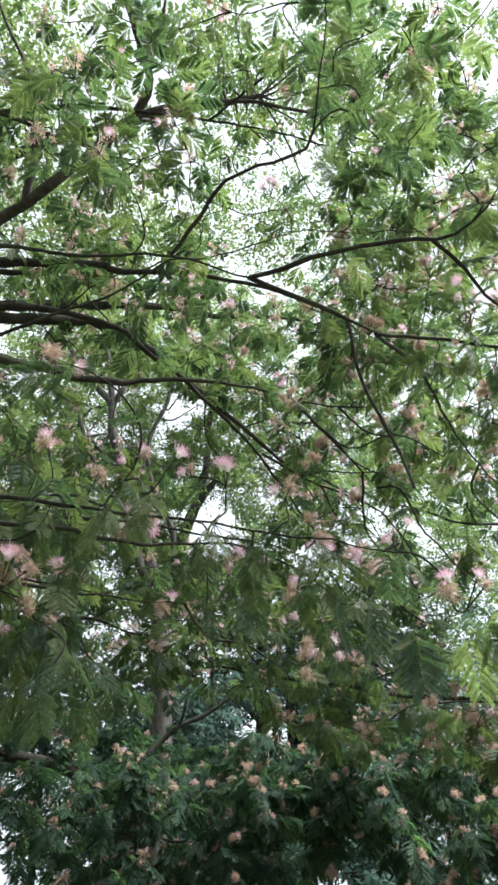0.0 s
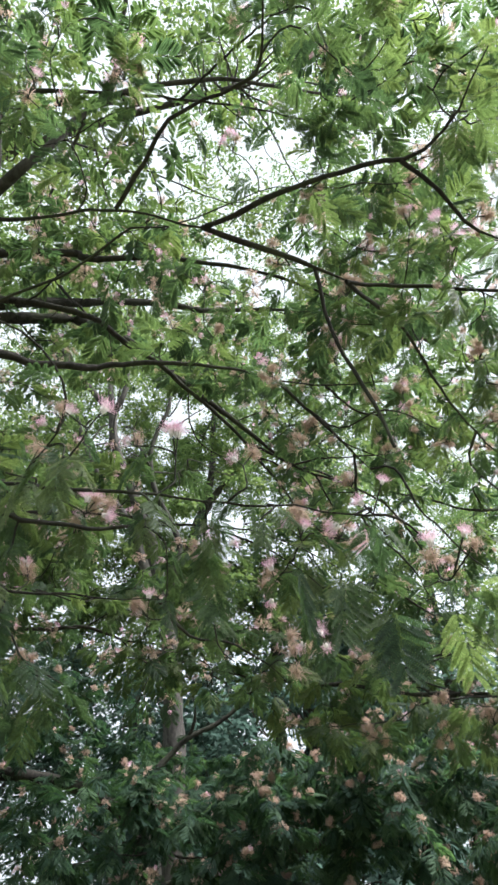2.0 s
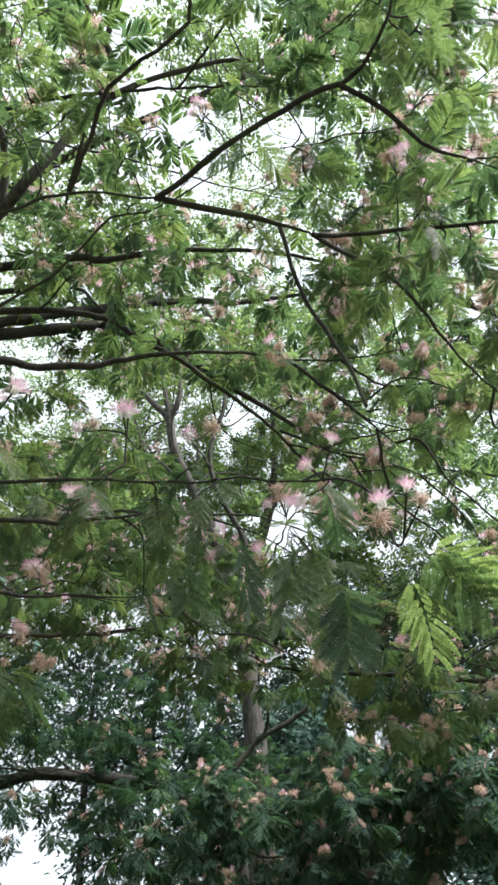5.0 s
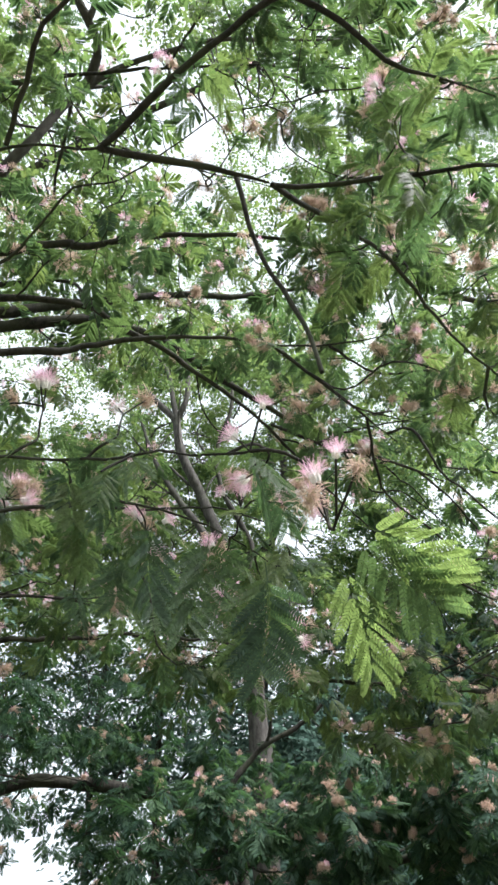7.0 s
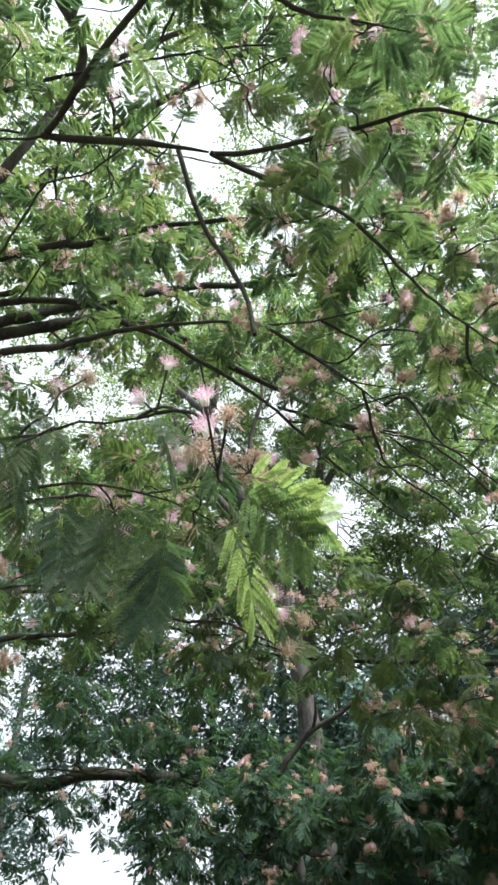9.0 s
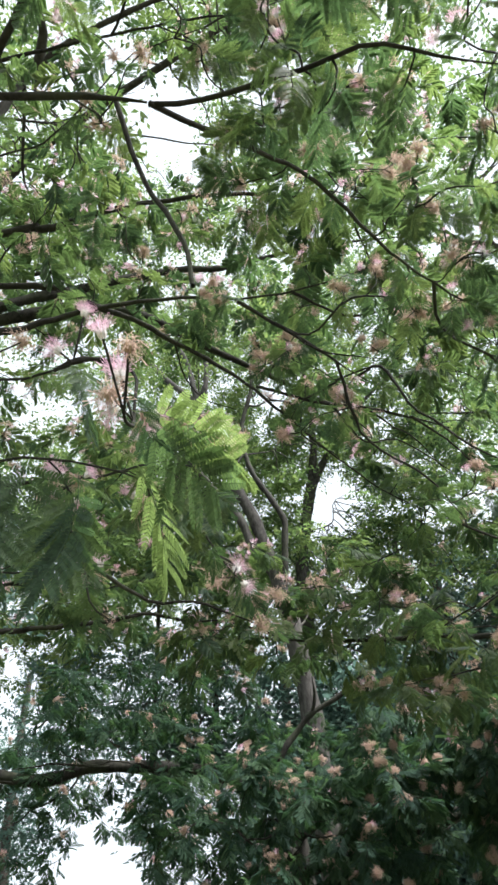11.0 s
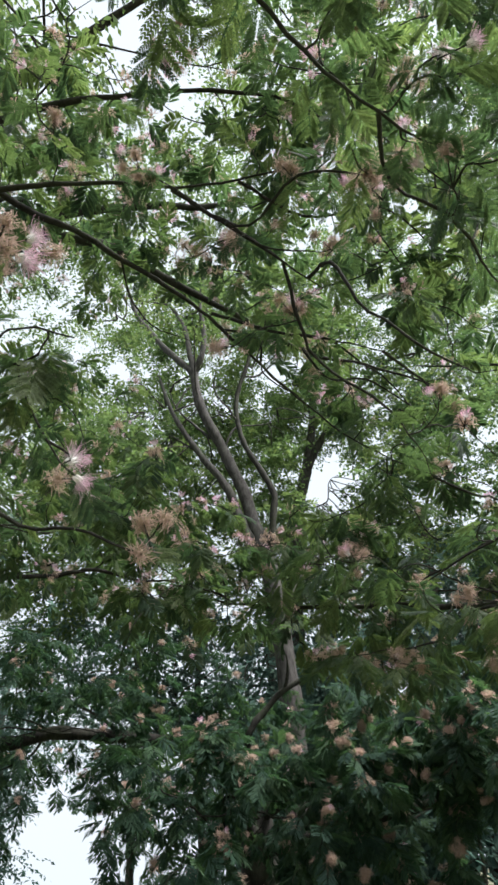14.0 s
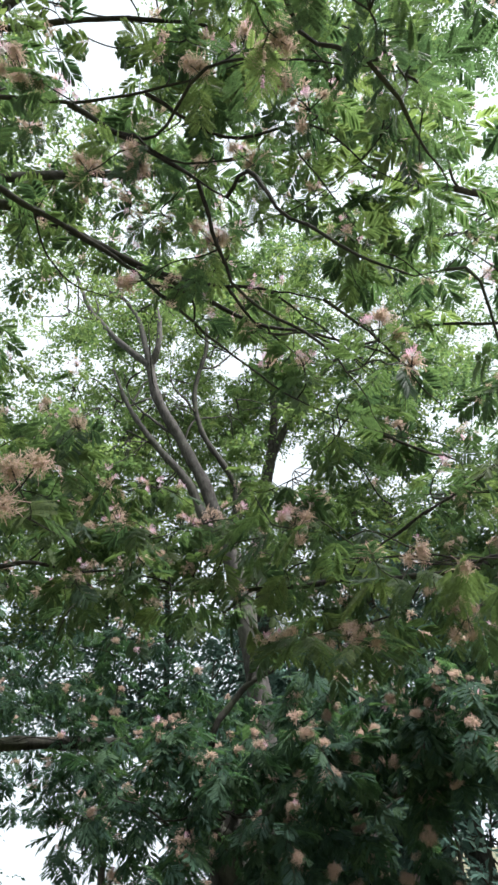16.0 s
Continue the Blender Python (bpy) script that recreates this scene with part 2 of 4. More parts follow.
class Tree:
    """A tree thing: its limbs are parts; twigs, leaves and flowers are grown from them."""

    def __init__(self, name, base, bark, label, category="tree", group=""):
        self.ob = tagged(new(name), label=label, category=category, group=group)
        self.ob.location = (SIZE * base[0], SIZE * base[1], EYE + SIZE * (base[2] - EYE))
        self.ob.scale = (SIZE, SIZE, SIZE)
        self.base, self.bark = np.array(base, float), bark
        self.lines, self.owners, self.twigs, self.leaves, self.heads, self.wanted = [], [], Pile(), [], [], []

    def limb(self, pts, r0, r1, name="limb", sides=9, wobble=0.006, keep=True, first=0.0, bark=None, owner=None):
        line = spline(pts, max(0.03, r0 * 0.9))
        n = len(line)
        s = np.linspace(0, 1, n)
        wob = np.cumsum(rng.normal(size=(n, 3)), axis=0)
        wob -= np.outer(s, wob[-1])
        line = line + wobble * wob / (np.abs(wob).max() + 1e-6) * min(3.0, n / 12)
        radii = (r0 + (r1 - r0) * s**0.85) * (1 + 0.07 * np.sin(np.arange(n) * 0.9 + rng.random() * 6))
        if keep and r1 < 0.014:
            radii = radii * (1 - 0.7 * np.clip((s - 0.6) / 0.4, 0, 1))
        if name == "trunk":
            radii = radii * (1 + 0.6 * np.exp(-s * n / 5.0))
        v, f = tube(line, radii, sides, 0.05)
        me = quads_mesh(name, v - self.base, f, bark or self.bark)
        me.polygons.foreach_set("use_smooth", [True] * len(f))
        ob = part_mesh(name, me, owner or self.ob)
        if keep:
            self.lines.append(line[int(first * n):])
            self.owners.append(ob if owner is None else owner)
        return line

    def twig(self, a, c, b, r0=0.004, r1=0.0015):
        """A twig from a, bending at c, to b."""
        u = np.linspace(0, 1, 9)[:, None]
        line = (1 - u) ** 2 * a + 2 * u * (1 - u) * c + u**2 * b
        long = np.linalg.norm(b - a)
        for k in (1, 2, 3):
            line += np.sin(k * np.pi * u) * rng.normal(scale=0.055 * long / k, size=3)
        v, f = tube(line, np.linspace(r0, r1, 9), 5)
        self.twigs.add(v - self.base, f)
        return line

    def spray(self, target, **kw):
        """A place that a twig is to reach, and what it carries there."""
        self.wanted.append((np.array(target, float), kw))

    def scatter(self, n, low, high, gaps=(), **kw):
        for _ in range(n):
            for _ in range(8):
                u = rng.uniform(-1, 1, 3)
                p = (np.array(low) + high) / 2 + u * (np.array(high) - low) / 2
                if (u**4).sum() < 1 and clear(p, gaps):
                    self.spray(p, **kw)
                    break

    def along(self, n, off=0.16, rise=0.03, gaps=(), part=(0.0, 1.0), lines=None, **kw):
        """Places close about the limbs that stand so far, more to the sides than above or below."""
        lines = lines or self.lines
        runs = np.array([len(q) for q in lines], float)
        for _ in range(n):
            for _ in range(6):
                line = lines[rng.choice(len(lines), p=runs / runs.sum())]
                p = line[int(len(line) * min(0.999, rng.uniform(*part)))] + rng.normal(size=3) * off * np.array([1, 1, 0.55]) + np.array([0, 0, rise])
                if clear(p, gaps):
                    self.spray(p, **kw)
                    break

    def grow(self):
        """Twigs grow from the limbs to the wanted places, the nearest first; later ones branch off earlier ones."""
        spots = np.concatenate(self.lines)
        ways = np.concatenate([np.gradient(q, axis=0) for q in self.lines])
        cap = len(spots) + 9 * len(self.wanted)
        nodes, runs, count = np.empty((cap, 3)), np.empty((cap, 3)), len(spots)
        nodes[:count], runs[:count] = spots, ways
        far = [np.linalg.norm(spots - p, axis=1).min() for p, _ in self.wanted]
        for i in np.argsort(far):
            p, kw = self.wanted[i]
            d = np.linalg.norm(nodes[:count] - p, axis=1)
            near = int(d.argmin())
            if d[near] > kw.get("reach", 0.8):
                continue
            run = runs[near] / (np.linalg.norm(runs[near]) + 1e-9)
            start, long = nodes[near], d[near]
            mid = start + run * 0.3 * long + (p - start) * 0.3 + np.array([0, 0, 0.06 * long]) + rng.normal(scale=0.05 * long, size=3)
            line = self.twig(start, mid, p, 0.0016 + 0.0026 * min(long, 0.9), 0.0011)
            nodes[count:count + 8], runs[count:count + 8] = line[1:], np.gradient(line, axis=0)[1:]
            count += 8
            self.dress(line, **kw)
        self.wanted = []

    def dress(self, line, nleaf=6, size=1.0, flower=0.3, reach=1.2, droop=0.5, faded=0.72, most=9, tight=1.0, free=True, bloom=1.0):
        """Leaves along the outer part of a twig, set by turns to either side, and perhaps a flower cluster at its tip."""
        out = line[-1] - line[-4]
        out /= np.linalg.norm(out) + 1e-9
        flat = np.cross(out, (0, 0, 1.0))
        flat /= np.linalg.norm(flat) + 1e-9
        hand = 1 if rng.random() < 0.5 else -1
        for k in range(nleaf):
            u = 0.3 + 0.7 * (k + 0.3 + rng.random() * 0.7) / nleaf
            p = line[min(8, int(u * 8))]
            hand = -hand
            spread = 0.95 if k < nleaf - 1 else 0.25
            way = out * np.array([1, 1, 0.35]) * 0.75 + flat * hand * spread + rng.normal(scale=0.28, size=3) + np.array([0, 0, -droop * (0.3 + 0.9 * rng.random())])
            if clear(p, WAY):
                self.leaves.append((p, way, 0.38 * size * (0.7 + 0.55 * rng.random())))
        if rng.random() < flower and (not free or clear(line[-1], WAY)):
            tip = line[-1]
            for k in range(rng.integers(max(2, most // 2), most + 1)):
                up = out * 0.6 + np.array([0, 0, 0.7]) + rng.normal(scale=0.6, size=3)
                up /= np.linalg.norm(up)
                head = tip + up * (0.018 + 0.036 * rng.random()) * tight
                v, f = tube(np.linspace(tip, head, 3), [0.0010] * 3, 4)
                self.twigs.add(v - self.base, f)
                self.heads.append((head, up, bloom * (0.75 + 0.45 * rng.random()), rng.random() < faded))


def clear(p, gaps):
    """Whether p lies outside all gaps of the crown, each a stretch from a to b that is r wide."""
    for a, b, r0, r1 in gaps:
        a, b = np.asarray(a), np.asarray(b)
        u = np.clip((p - a) @ (b - a) / ((b - a) @ (b - a)), 0, 1)
        if np.linalg.norm(a + u * (b - a) - p) < r0 + u * (r1 - r0):
            return False
    return True


def turn_to(way, tilt=0.0):
    """Axes whose y lies along way and whose z points up as far as it can."""
    y = np.asarray(way, float)
    y = y / (np.linalg.norm(y) + 1e-9)
    x = np.cross(y, (0.0, 0.0, 1.0))
    if np.linalg.norm(x) < 1e-3:
        x = np.array([1.0, 0, 0])
    x /= np.linalg.norm(x)
    z = np.cross(x, y)
    c, s = np.cos(tilt), np.sin(tilt)
    return np.stack([c * x + s * z, y, c * z - s * x], 1)


# ---- the feathered leaf of the silk tree, in three finenesses ----


def silk_leaf(seed, pairs, leaflets, length=0.24):
    """A twice-pinnate leaf: a stalk along +y that sags, pairs of feathers along it, each set with narrow leaflets."""
    r = np.random.default_rng(seed)
    pile = Pile()
    u = np.linspace(0, 1, 7)
    sag, bend = 0.05 + 0.05 * r.random(), 0.03 * r.normal()
    stalk = np.stack([bend * u**2, length * u, -sag * u**2], 1)
    v, f = tube(stalk, np.linspace(0.0013, 0.0006, 7), 3)
    pile.add(v, f)
    for k in range(pairs):
        s = 0.22 + 0.78 * (k + 0.5) / pairs
        root = np.array([bend * s**2, length * s, -sag * s**2])
        reach = 0.105 * (0.62 + 0.5 * np.sin(np.pi * min(1, s * 0.92)) ) * (0.9 + 0.2 * r.random()) * length / 0.24
        for side in (-1, 1):
            lean = 0.55 + 0.35 * s + 0.12 * r.normal()
            drop = 0.08 + 0.25 * r.random()
            d = np.array([side * np.cos(lean), np.sin(lean), -0.12])
            d /= np.linalg.norm(d)
            across = np.cross(d, (0, 0, 1.0))
            across /= np.linalg.norm(across)
            roll = 0.3 * r.normal()
            across = across * np.cos(roll) + np.array([0, 0, 1.0]) * np.sin(roll)
            t = np.linspace(0.06, 1, leaflets + 1)
            mids = root + reach * t[:, None] * d + np.outer(-drop * reach * t**2, (0, 0, 1.0))
            w = 0.0112 * length / 0.24 * np.clip(np.sin(np.pi * (0.16 + 0.78 * t)) * 1.25, 0.35, 1.0)
            for h in (-1, 1):
                a = mids[:-1]
                b = mids[1:]
                fw = (b - a) * 0.55
                tipw = w[:-1, None] * (h * across) + fw * (1.3 if leaflets > 7 else 0.7)
                tipw[:, 2] -= 0.25 * w[:-1]
                p0, p1 = a, a + (b - a) * (0.78 if leaflets > 7 else 1.0)
                p2 = p1 + tipw + (0 if leaflets > 7 else 0.15 * fw)
                p3 = a + tipw * np.array([1.0, 1.0, 1.0]) * 0.92
                q = np.stack([p0, p1, p2, p3], 1).reshape(-1, 3)
                n = len(a)
                pile.add(q, np.arange(4 * n).reshape(n, 4))
            if leaflets > 7:
                v, f = tube(mids[::4], np.full(len(mids[::4]), 0.0005), 3)
                pile.add(v, f)
    return np.concatenate(pile.v), np.concatenate(pile.f)


FINE = [silk_leaf(s, 9 + s % 3, 13) for s in range(6)]
MID = [silk_leaf(20 + s, 9 + s % 3, 8) for s in range(6)]
COARSE = [silk_leaf(40 + s, 9 + s % 3, 4) for s in range(6)]
PLAIN = [silk_leaf(50 + s, 9 + s % 2, 2) for s in range(6)]


def flower_head(seed, faded, light=False):
    """A brush of silky threads; a faded one is limp, short and matted."""
    r = np.random.default_rng(seed)
    pile = Pile()
    for _ in range((44 if light else 170) if faded else (40 if light else 260)):
        th = r.random() * 2 * np.pi
        a = (1.7 if faded else 0.95) * np.sqrt(r.random())
        d = np.array([np.sin(a) * np.cos(th), np.sin(a) * np.sin(th), np.cos(a)])
        ln = (0.0105 if faded else 0.021) * (0.6 + 0.5 * r.random())
        side = np.cross(d, r.normal(size=3))
        side /= np.linalg.norm(side)
        w = (0.0011 if light else 0.0004) if faded else (0.0007 if light else 0.00013)
        base = d * 0.002 + (r.normal(scale=0.0045, size=3) if faded else 0)
        mid = base + d * ln * 0.55 + r.normal(scale=0.0012, size=3)
        limp = 1.7 if faded else 0.45 * np.sin(a)
        tip = base + d * ln - np.array([0, 0, 0.35 * ln * limp]) + r.normal(scale=0.004 if faded else 0.0022, size=3)
        v = np.array([base - side * w * 0.6, base + side * w * 0.6, mid + side * w, mid - side * w, tip + side * w, tip - side * w])
        if light:
            pile.add(v[[0, 1, 4, 5]], [[0, 1, 2, 3]], np.array([0, 0, 1, 1]))
        else:
            pile.add(v, [[0, 1, 2, 3], [3, 2, 4, 5]], np.array([0, 0, 0.5, 0.5, 1, 1]))
    for k in range(0 if light else 5):
        a = k * 0.9
        foot = np.array([0.003 * np.cos(a), 0.003 * np.sin(a), -0.004])
        v, f = tube(np.linspace(foot, foot * np.array([1.6, 1.6, -1.4]), 3), [0.0012, 0.0018, 0.0006], 4)
        pile.add(v, f, 0.0)
    return pile


def finish_silk(tree, fine=0, mid=10**6, near=(0.35, 0.7, 1.7), single_heads=280, head=1.0, leaf=None, coarse=10**6):
    """Hangs leaves and flower heads on a silk tree: the nearest ones single, the rest joined."""
    near = np.array(near)
    tree.grow()
    order = sorted(tree.leaves, key=lambda q: np.linalg.norm(q[0] - near))
    singles = [quads_mesh("leaf", v, f, SILK_LEAF) for v, f in FINE] if fine else []
    pile = Pile()
    for i, (p, way, size) in enumerate(order):
        m = turn_to(way, rng.normal() * 0.35)
        k = rng.integers(6)
        if i < fine:
            ob = part_mesh("leaf", singles[k], tree.ob)
            rot = Matrix([[*m[0]], [*m[1]], [*m[2]]]).to_4x4()
            ob.matrix_local = Matrix.Translation(Vector(p - tree.base)) @ rot @ Matrix.Diagonal((size, size, size, 1))
        else:
            v, f = (MID if i < mid else COARSE if i < coarse else PLAIN)[k]
            pile.add((v * size) @ m.T + p - tree.base, f, rng.random())
    if pile.n:
        part_mesh("crown", pile.mesh("crown", leaf or SILK_LEAF), tree.ob, "feathery green silk tree foliage", "stuff")
    if tree.twigs.n:
        part_mesh("twig_mass", tree.twigs.mesh("twig_mass", tree.bark), tree.ob, "thin dark twigs", "stuff")
    heads = sorted(tree.heads, key=lambda q: np.linalg.norm(q[0] - near))
    forms = {fd: [flower_head(60 + s, fd) for s in range(4)] for fd in (False, True)}
    mats = {False: PINK, True: FADED}
    made = {fd: [h.mesh("flower", mats[fd], "along") for h in forms[fd]] for fd in forms}
    plain = {fd: [flower_head(80 + s, fd, True) for s in range(4)] for fd in (False, True)}
    rest = {False: Pile(), True: Pile()}
    for i, (p, up, size, fd) in enumerate(heads):
        fd, size = bool(fd), size * head
        m = turn_to(up)
        m = np.stack([m[:, 0], -m[:, 2], m[:, 1]], 1)
        k = rng.integers(4)
        if i < single_heads:
            ob = part_mesh("flower", made[fd][k], tree.ob)
            rot = Matrix([[*m[0]], [*m[1]], [*m[2]]]).to_4x4()
            ob.matrix_local = Matrix.Translation(Vector(p - tree.base)) @ rot @ Matrix.Diagonal((size, size, size, 1))
        else:
            h = plain[fd][k]
            rest[fd].add((np.concatenate(h.v) * size) @ m.T + p - tree.base, np.concatenate(h.f), np.concatenate(h.a))
    for fd in rest:
        if rest[fd].n:
            part_mesh("faded_flower_mass" if fd else "flower_mass", rest[fd].mesh("flower_mass", mats[fd], "along"), tree.ob, "withered tan-pink flower heads" if fd else "pink silky flower heads", "stuff")


def leaf_clusters(centres, per, spread, size, flat=0.5):
    """Small simple leaves, each a folded blade, set by turns along short sagging sprigs that spread from the centres."""
    each = 9
    k = max(1, per // each)
    m = len(centres) * k
    root = np.repeat(centres, k, axis=0) + rng.normal(size=(m, 3)) * spread * 0.55 * np.array([1, 1, flat])
    run = rng.normal(size=(m, 3)) * np.array([1, 1, 0.45]) + np.array([0, 0, -0.2])
    run /= np.linalg.norm(run, axis=1, keepdims=True)
    far = spread * (1.2 + 1.3 * rng.random(m))
    across = np.cross(run, rng.normal(size=(m, 3)) * 0.35 + np.array([0, 0, 1.0]))
    across /= np.linalg.norm(across, axis=1, keepdims=True)
    t = np.tile((np.arange(each) + 0.6) / each, m)[:, None]
    hand = np.tile(np.where(np.arange(each) % 2, 1.0, -1.0), m)[:, None]
    run, across, far = np.repeat(run, each, 0), np.repeat(across, each, 0), np.repeat(far, each)[:, None]
    n = m * each
    c = np.repeat(root, each, 0) + run * far * t + rng.normal(size=(n, 3)) * size * 0.15
    c[:, 2] -= (0.22 * far * t**2)[:, 0]
    d = run * 0.65 + across * hand * (0.75 + 0.3 * rng.random((n, 1))) + rng.normal(size=(n, 3)) * 0.28 + np.array([0, 0, -0.28])
    d /= np.linalg.norm(d, axis=1, keepdims=True)
    x = np.cross(d, rng.normal(size=(n, 3)) * 0.5 + np.array([0, 0, 1.0]))
    x /= np.linalg.norm(x, axis=1, keepdims=True)
    z = np.cross(x, d)
    ln = size * (0.65 + 0.6 * rng.random(n))[:, None]
    w = ln * 0.25
    tip = c + d * ln - z * ln * 0.12
    mid = c + d * ln * 0.45
    v = np.stack([c, mid + x * w + z * w * 0.35, tip, mid - x * w + z * w * 0.35], 1).reshape(-1, 3)
    f = np.arange(4 * n).reshape(n, 4)
    tint = np.repeat(rng.random(len(centres)) * 0.5, k * each) + np.repeat(rng.random(m) * 0.25, each) + rng.random(n) * 0.25
    return v, f, np.repeat(tint, 4)


def tall_crown(tree, blobs, per=108, spread=0.13, size=0.07, material=None, gaps=(), hole=0.54, scale=1.9, name="crown"):
    """Clumps of leaves on short twigs in the given blobs (centre, radii, number); noise leaves uneven holes."""
    centres = []
    for mid, rad, n in blobs:
        mid, rad = np.array(mid), np.array(rad)
        got = 0
        while got < n:
            q = rng.normal(size=3)
            q *= (0.35 + 0.65 * rng.random() ** 0.5) / np.linalg.norm(q)
            p = mid + q * rad
            got += 1
            if noise.noise(Vector(p * scale)) * 0.5 + 0.5 > hole and clear(p, gaps):
                centres.append(p)
                if tree.lines and rng.random() < 0.5:
                    best, spot = 1e9, None
                    for line in tree.lines:
                        d = np.linalg.norm(line - p, axis=1)
                        i = int(d.argmin())
                        if d[i] < best:
                            best, spot = d[i], line[i]
                    if best < 1.0:
                        tree.twig(spot, (spot + p) / 2 + rng.normal(scale=0.15 * best, size=3), p, 0.009, 0.003)
    v, f, t = leaf_clusters(np.array(centres), per, spread, size)
    part_mesh(name, quads_mesh(name, v - tree.base, f, material or TALL_LEAF, {"tint": t}), tree.ob, "loose crown of small green leaves", "stuff")
    if tree.twigs.n:
        part_mesh("twig_mass", tree.twigs.mesh("twig_mass", tree.bark), tree.ob, "thin twigs", "stuff")


def branchlets(tree, each, length=1.1):
    """Side branches along the outer part of each limb that stands so far."""
    for line, owner in list(zip(tree.lines, tree.owners)):
        for k in range(each):
            i = int(len(line) * (0.45 + 0.5 * (k + rng.random()) / each))
            i = min(i, len(line) - 2)
            p, along = line[i], line[i + 1] - line[i - 1]
            if p[2] < 3.0:
                continue
            way = along / np.linalg.norm(along) * 0.5 + rng.normal(size=3) * np.array([0.8, 0.6, 0.35]) + np.array([0, 0, 0.25])
            way *= length * (0.6 + 0.6 * rng.random()) / np.linalg.norm(way)
            bow = rng.normal(scale=0.12, size=(2, 3))
            tree.limb([p, p + way * 0.35 + bow[0], p + way * 0.7 + bow[1], p + way], 0.017, 0.005, "branch", 5, owner=owner)


def side_branches(tree, each, length=0.45, thick=0.0032):
    """Thin forking branches that leave the limbs forwards and to the sides."""
    for line, owner in list(zip(tree.lines, tree.owners)):
        for k in range(each):
            i = min(len(line) - 2, max(1, int(len(line) * (0.12 + 0.85 * (k + rng.random()) / each))))
            run = line[i + 1] - line[i - 1]
            run /= np.linalg.norm(run)
            flat = np.cross(run, (0, 0, 1.0)) * (1 if rng.random() < 0.5 else -1)
            way = run * 0.9 + flat * (0.35 + 0.5 * rng.random()) + np.array([0, 0, rng.normal() * 0.22])
            way *= length * (0.55 + 0.8 * rng.random()) / np.linalg.norm(way)
            p, bow = line[i], rng.normal(scale=0.07 * length, size=(3, 3))
            pts = [p, p + way * 0.25 + bow[0], p + way * 0.5 + bow[1], p + way * 0.78 + bow[2], p + way]
            if min(q[1] for q in pts) > 1.25:
                tree.limb(pts, thick * (0.7 + 0.5 * rng.random()), 0.0016, "branch", 6, owner=owner)


# ---- the ground ----
gm = bpy.data.meshes.new("ground")
bm = bmesh.new()
bmesh.ops.create_grid(bm, x_segments=60, y_segments=60, size=400)
for vert in bm.verts:
    vert.co.z = 0.05 * noise.noise(Vector((vert.co.x * 0.05, vert.co.y * 0.05, 0)))
bm.to_mesh(gm)
bm.free()
gm.materials.append(GROUND)
tagged(new("ground", gm), label="grass and bare earth under the trees", category="ground", kind="structure")

# Openings between the crowns through which the white sky shows: from, to, and how wide at each end.
# beside the slanting trunk
TRUNK_GAPS = [
    ((0.22, 1.69, 2.43), (-0.9, 11.7, 8.5), 0.04, 0.50),
    ((0.38, 2.15, 2.45), (-0.9, 11.7, 8.5), 0.04, 0.50),
    ((-0.9, 11.7, 8.5), (-1.05, 14.0, 10.2), 0.50, 0.65),
    ((-0.13, 1.13, 2.55), (-1.2, 8.33, 8.66), 0.04, 0.40),
    ((-1.2, 8.33, 8.66), (-2.0, 13.2, 13.1), 0.40, 0.62),
]
# the same openings from farther back
FAR_GAPS = [
    ((-0.01, 0.75, 2.02), (-0.9, 11.7, 8.5), 0.075, 0.5),
    ((-0.05, 0.67, 2.14), (-1.2, 8.33, 8.66), 0.075, 0.42),
    ((-0.14, 0.65, 2.14), (-1.95, 6.85, 7.5), 0.08, 0.45),
    ((0.16, 0.94, 2.06), (-0.9, 11.7, 8.5), 0.075, 0.5),
    ((0.12, 0.85, 2.17), (-1.2, 8.33, 8.66), 0.075, 0.42),
    ((0.03, 0.83, 2.17), (-1.95, 6.85, 7.5), 0.08, 0.45),
    ((0.27, 1.12, 2.10), (-0.9, 11.7, 8.5), 0.075, 0.5),
    ((0.23, 1.03, 2.22), (-1.2, 8.33, 8.66), 0.075, 0.42),
    ((0.14, 1.01, 2.21), (-1.95, 6.85, 7.5), 0.08, 0.45),
]
# overhead
HIGH_GAPS = [
    ((0.15, 0.52, 2.48), (0.75, 3.76, 8.6), 0.05, 0.42),
    ((0.33, 1.28, 2.74), (-0.84, 3.86, 8.9), 0.05, 0.28),
    ((0.30, 1.4, 3.3), (0.9, 5.0, 8.6), 0.06, 0.28),
    ((0.50, 1.5, 2.46), (0.8, 7.2, 7.9), 0.05, 0.42),
    ((-1.2, 3.2, 4.4), (-4.6, 9.0, 10.5), 0.08, 0.35),
    ((1.3, 3.0, 3.5), (4.2, 9.0, 7.6), 0.10, 0.50),
    ((0.16, 1.3, 3.37), (-1.14, 3.65, 10.3), 0.08, 0.576),
    ((0.23, 1.52, 3.41), (-1.03, 3.66, 10.41), 0.08, 0.544),
    ((0.22, 1.21, 2.84), (-1.57, 3.77, 9.87), 0.07, 0.50),
    ((0.21, 1.11, 2.87), (-1.62, 3.1, 10.07), 0.06, 0.42),
    ((0.11, 1.07, 2.85), (-2.34, 2.81, 9.94), 0.04, 0.30),
]
# before the forks of the pale trunk
FORK_GAPS = [
    ((0.2, 1.6, 2.3), (-1.55, 6.75, 6.6), 0.07, 0.5),
    ((0.2, 1.6, 2.42), (-2.05, 6.8, 7.7), 0.07, 0.55),
    ((-0.045, 1.6, 2.69), (-1.9, 6.8, 7.2), 0.08, 0.45),
    ((-0.245, 1.6, 2.84), (-1.9, 6.8, 7.2), 0.08, 0.45),
    ((0.39, 2.0, 2.35), (-0.75, 9.2, 7.6), 0.05, 0.38),
]
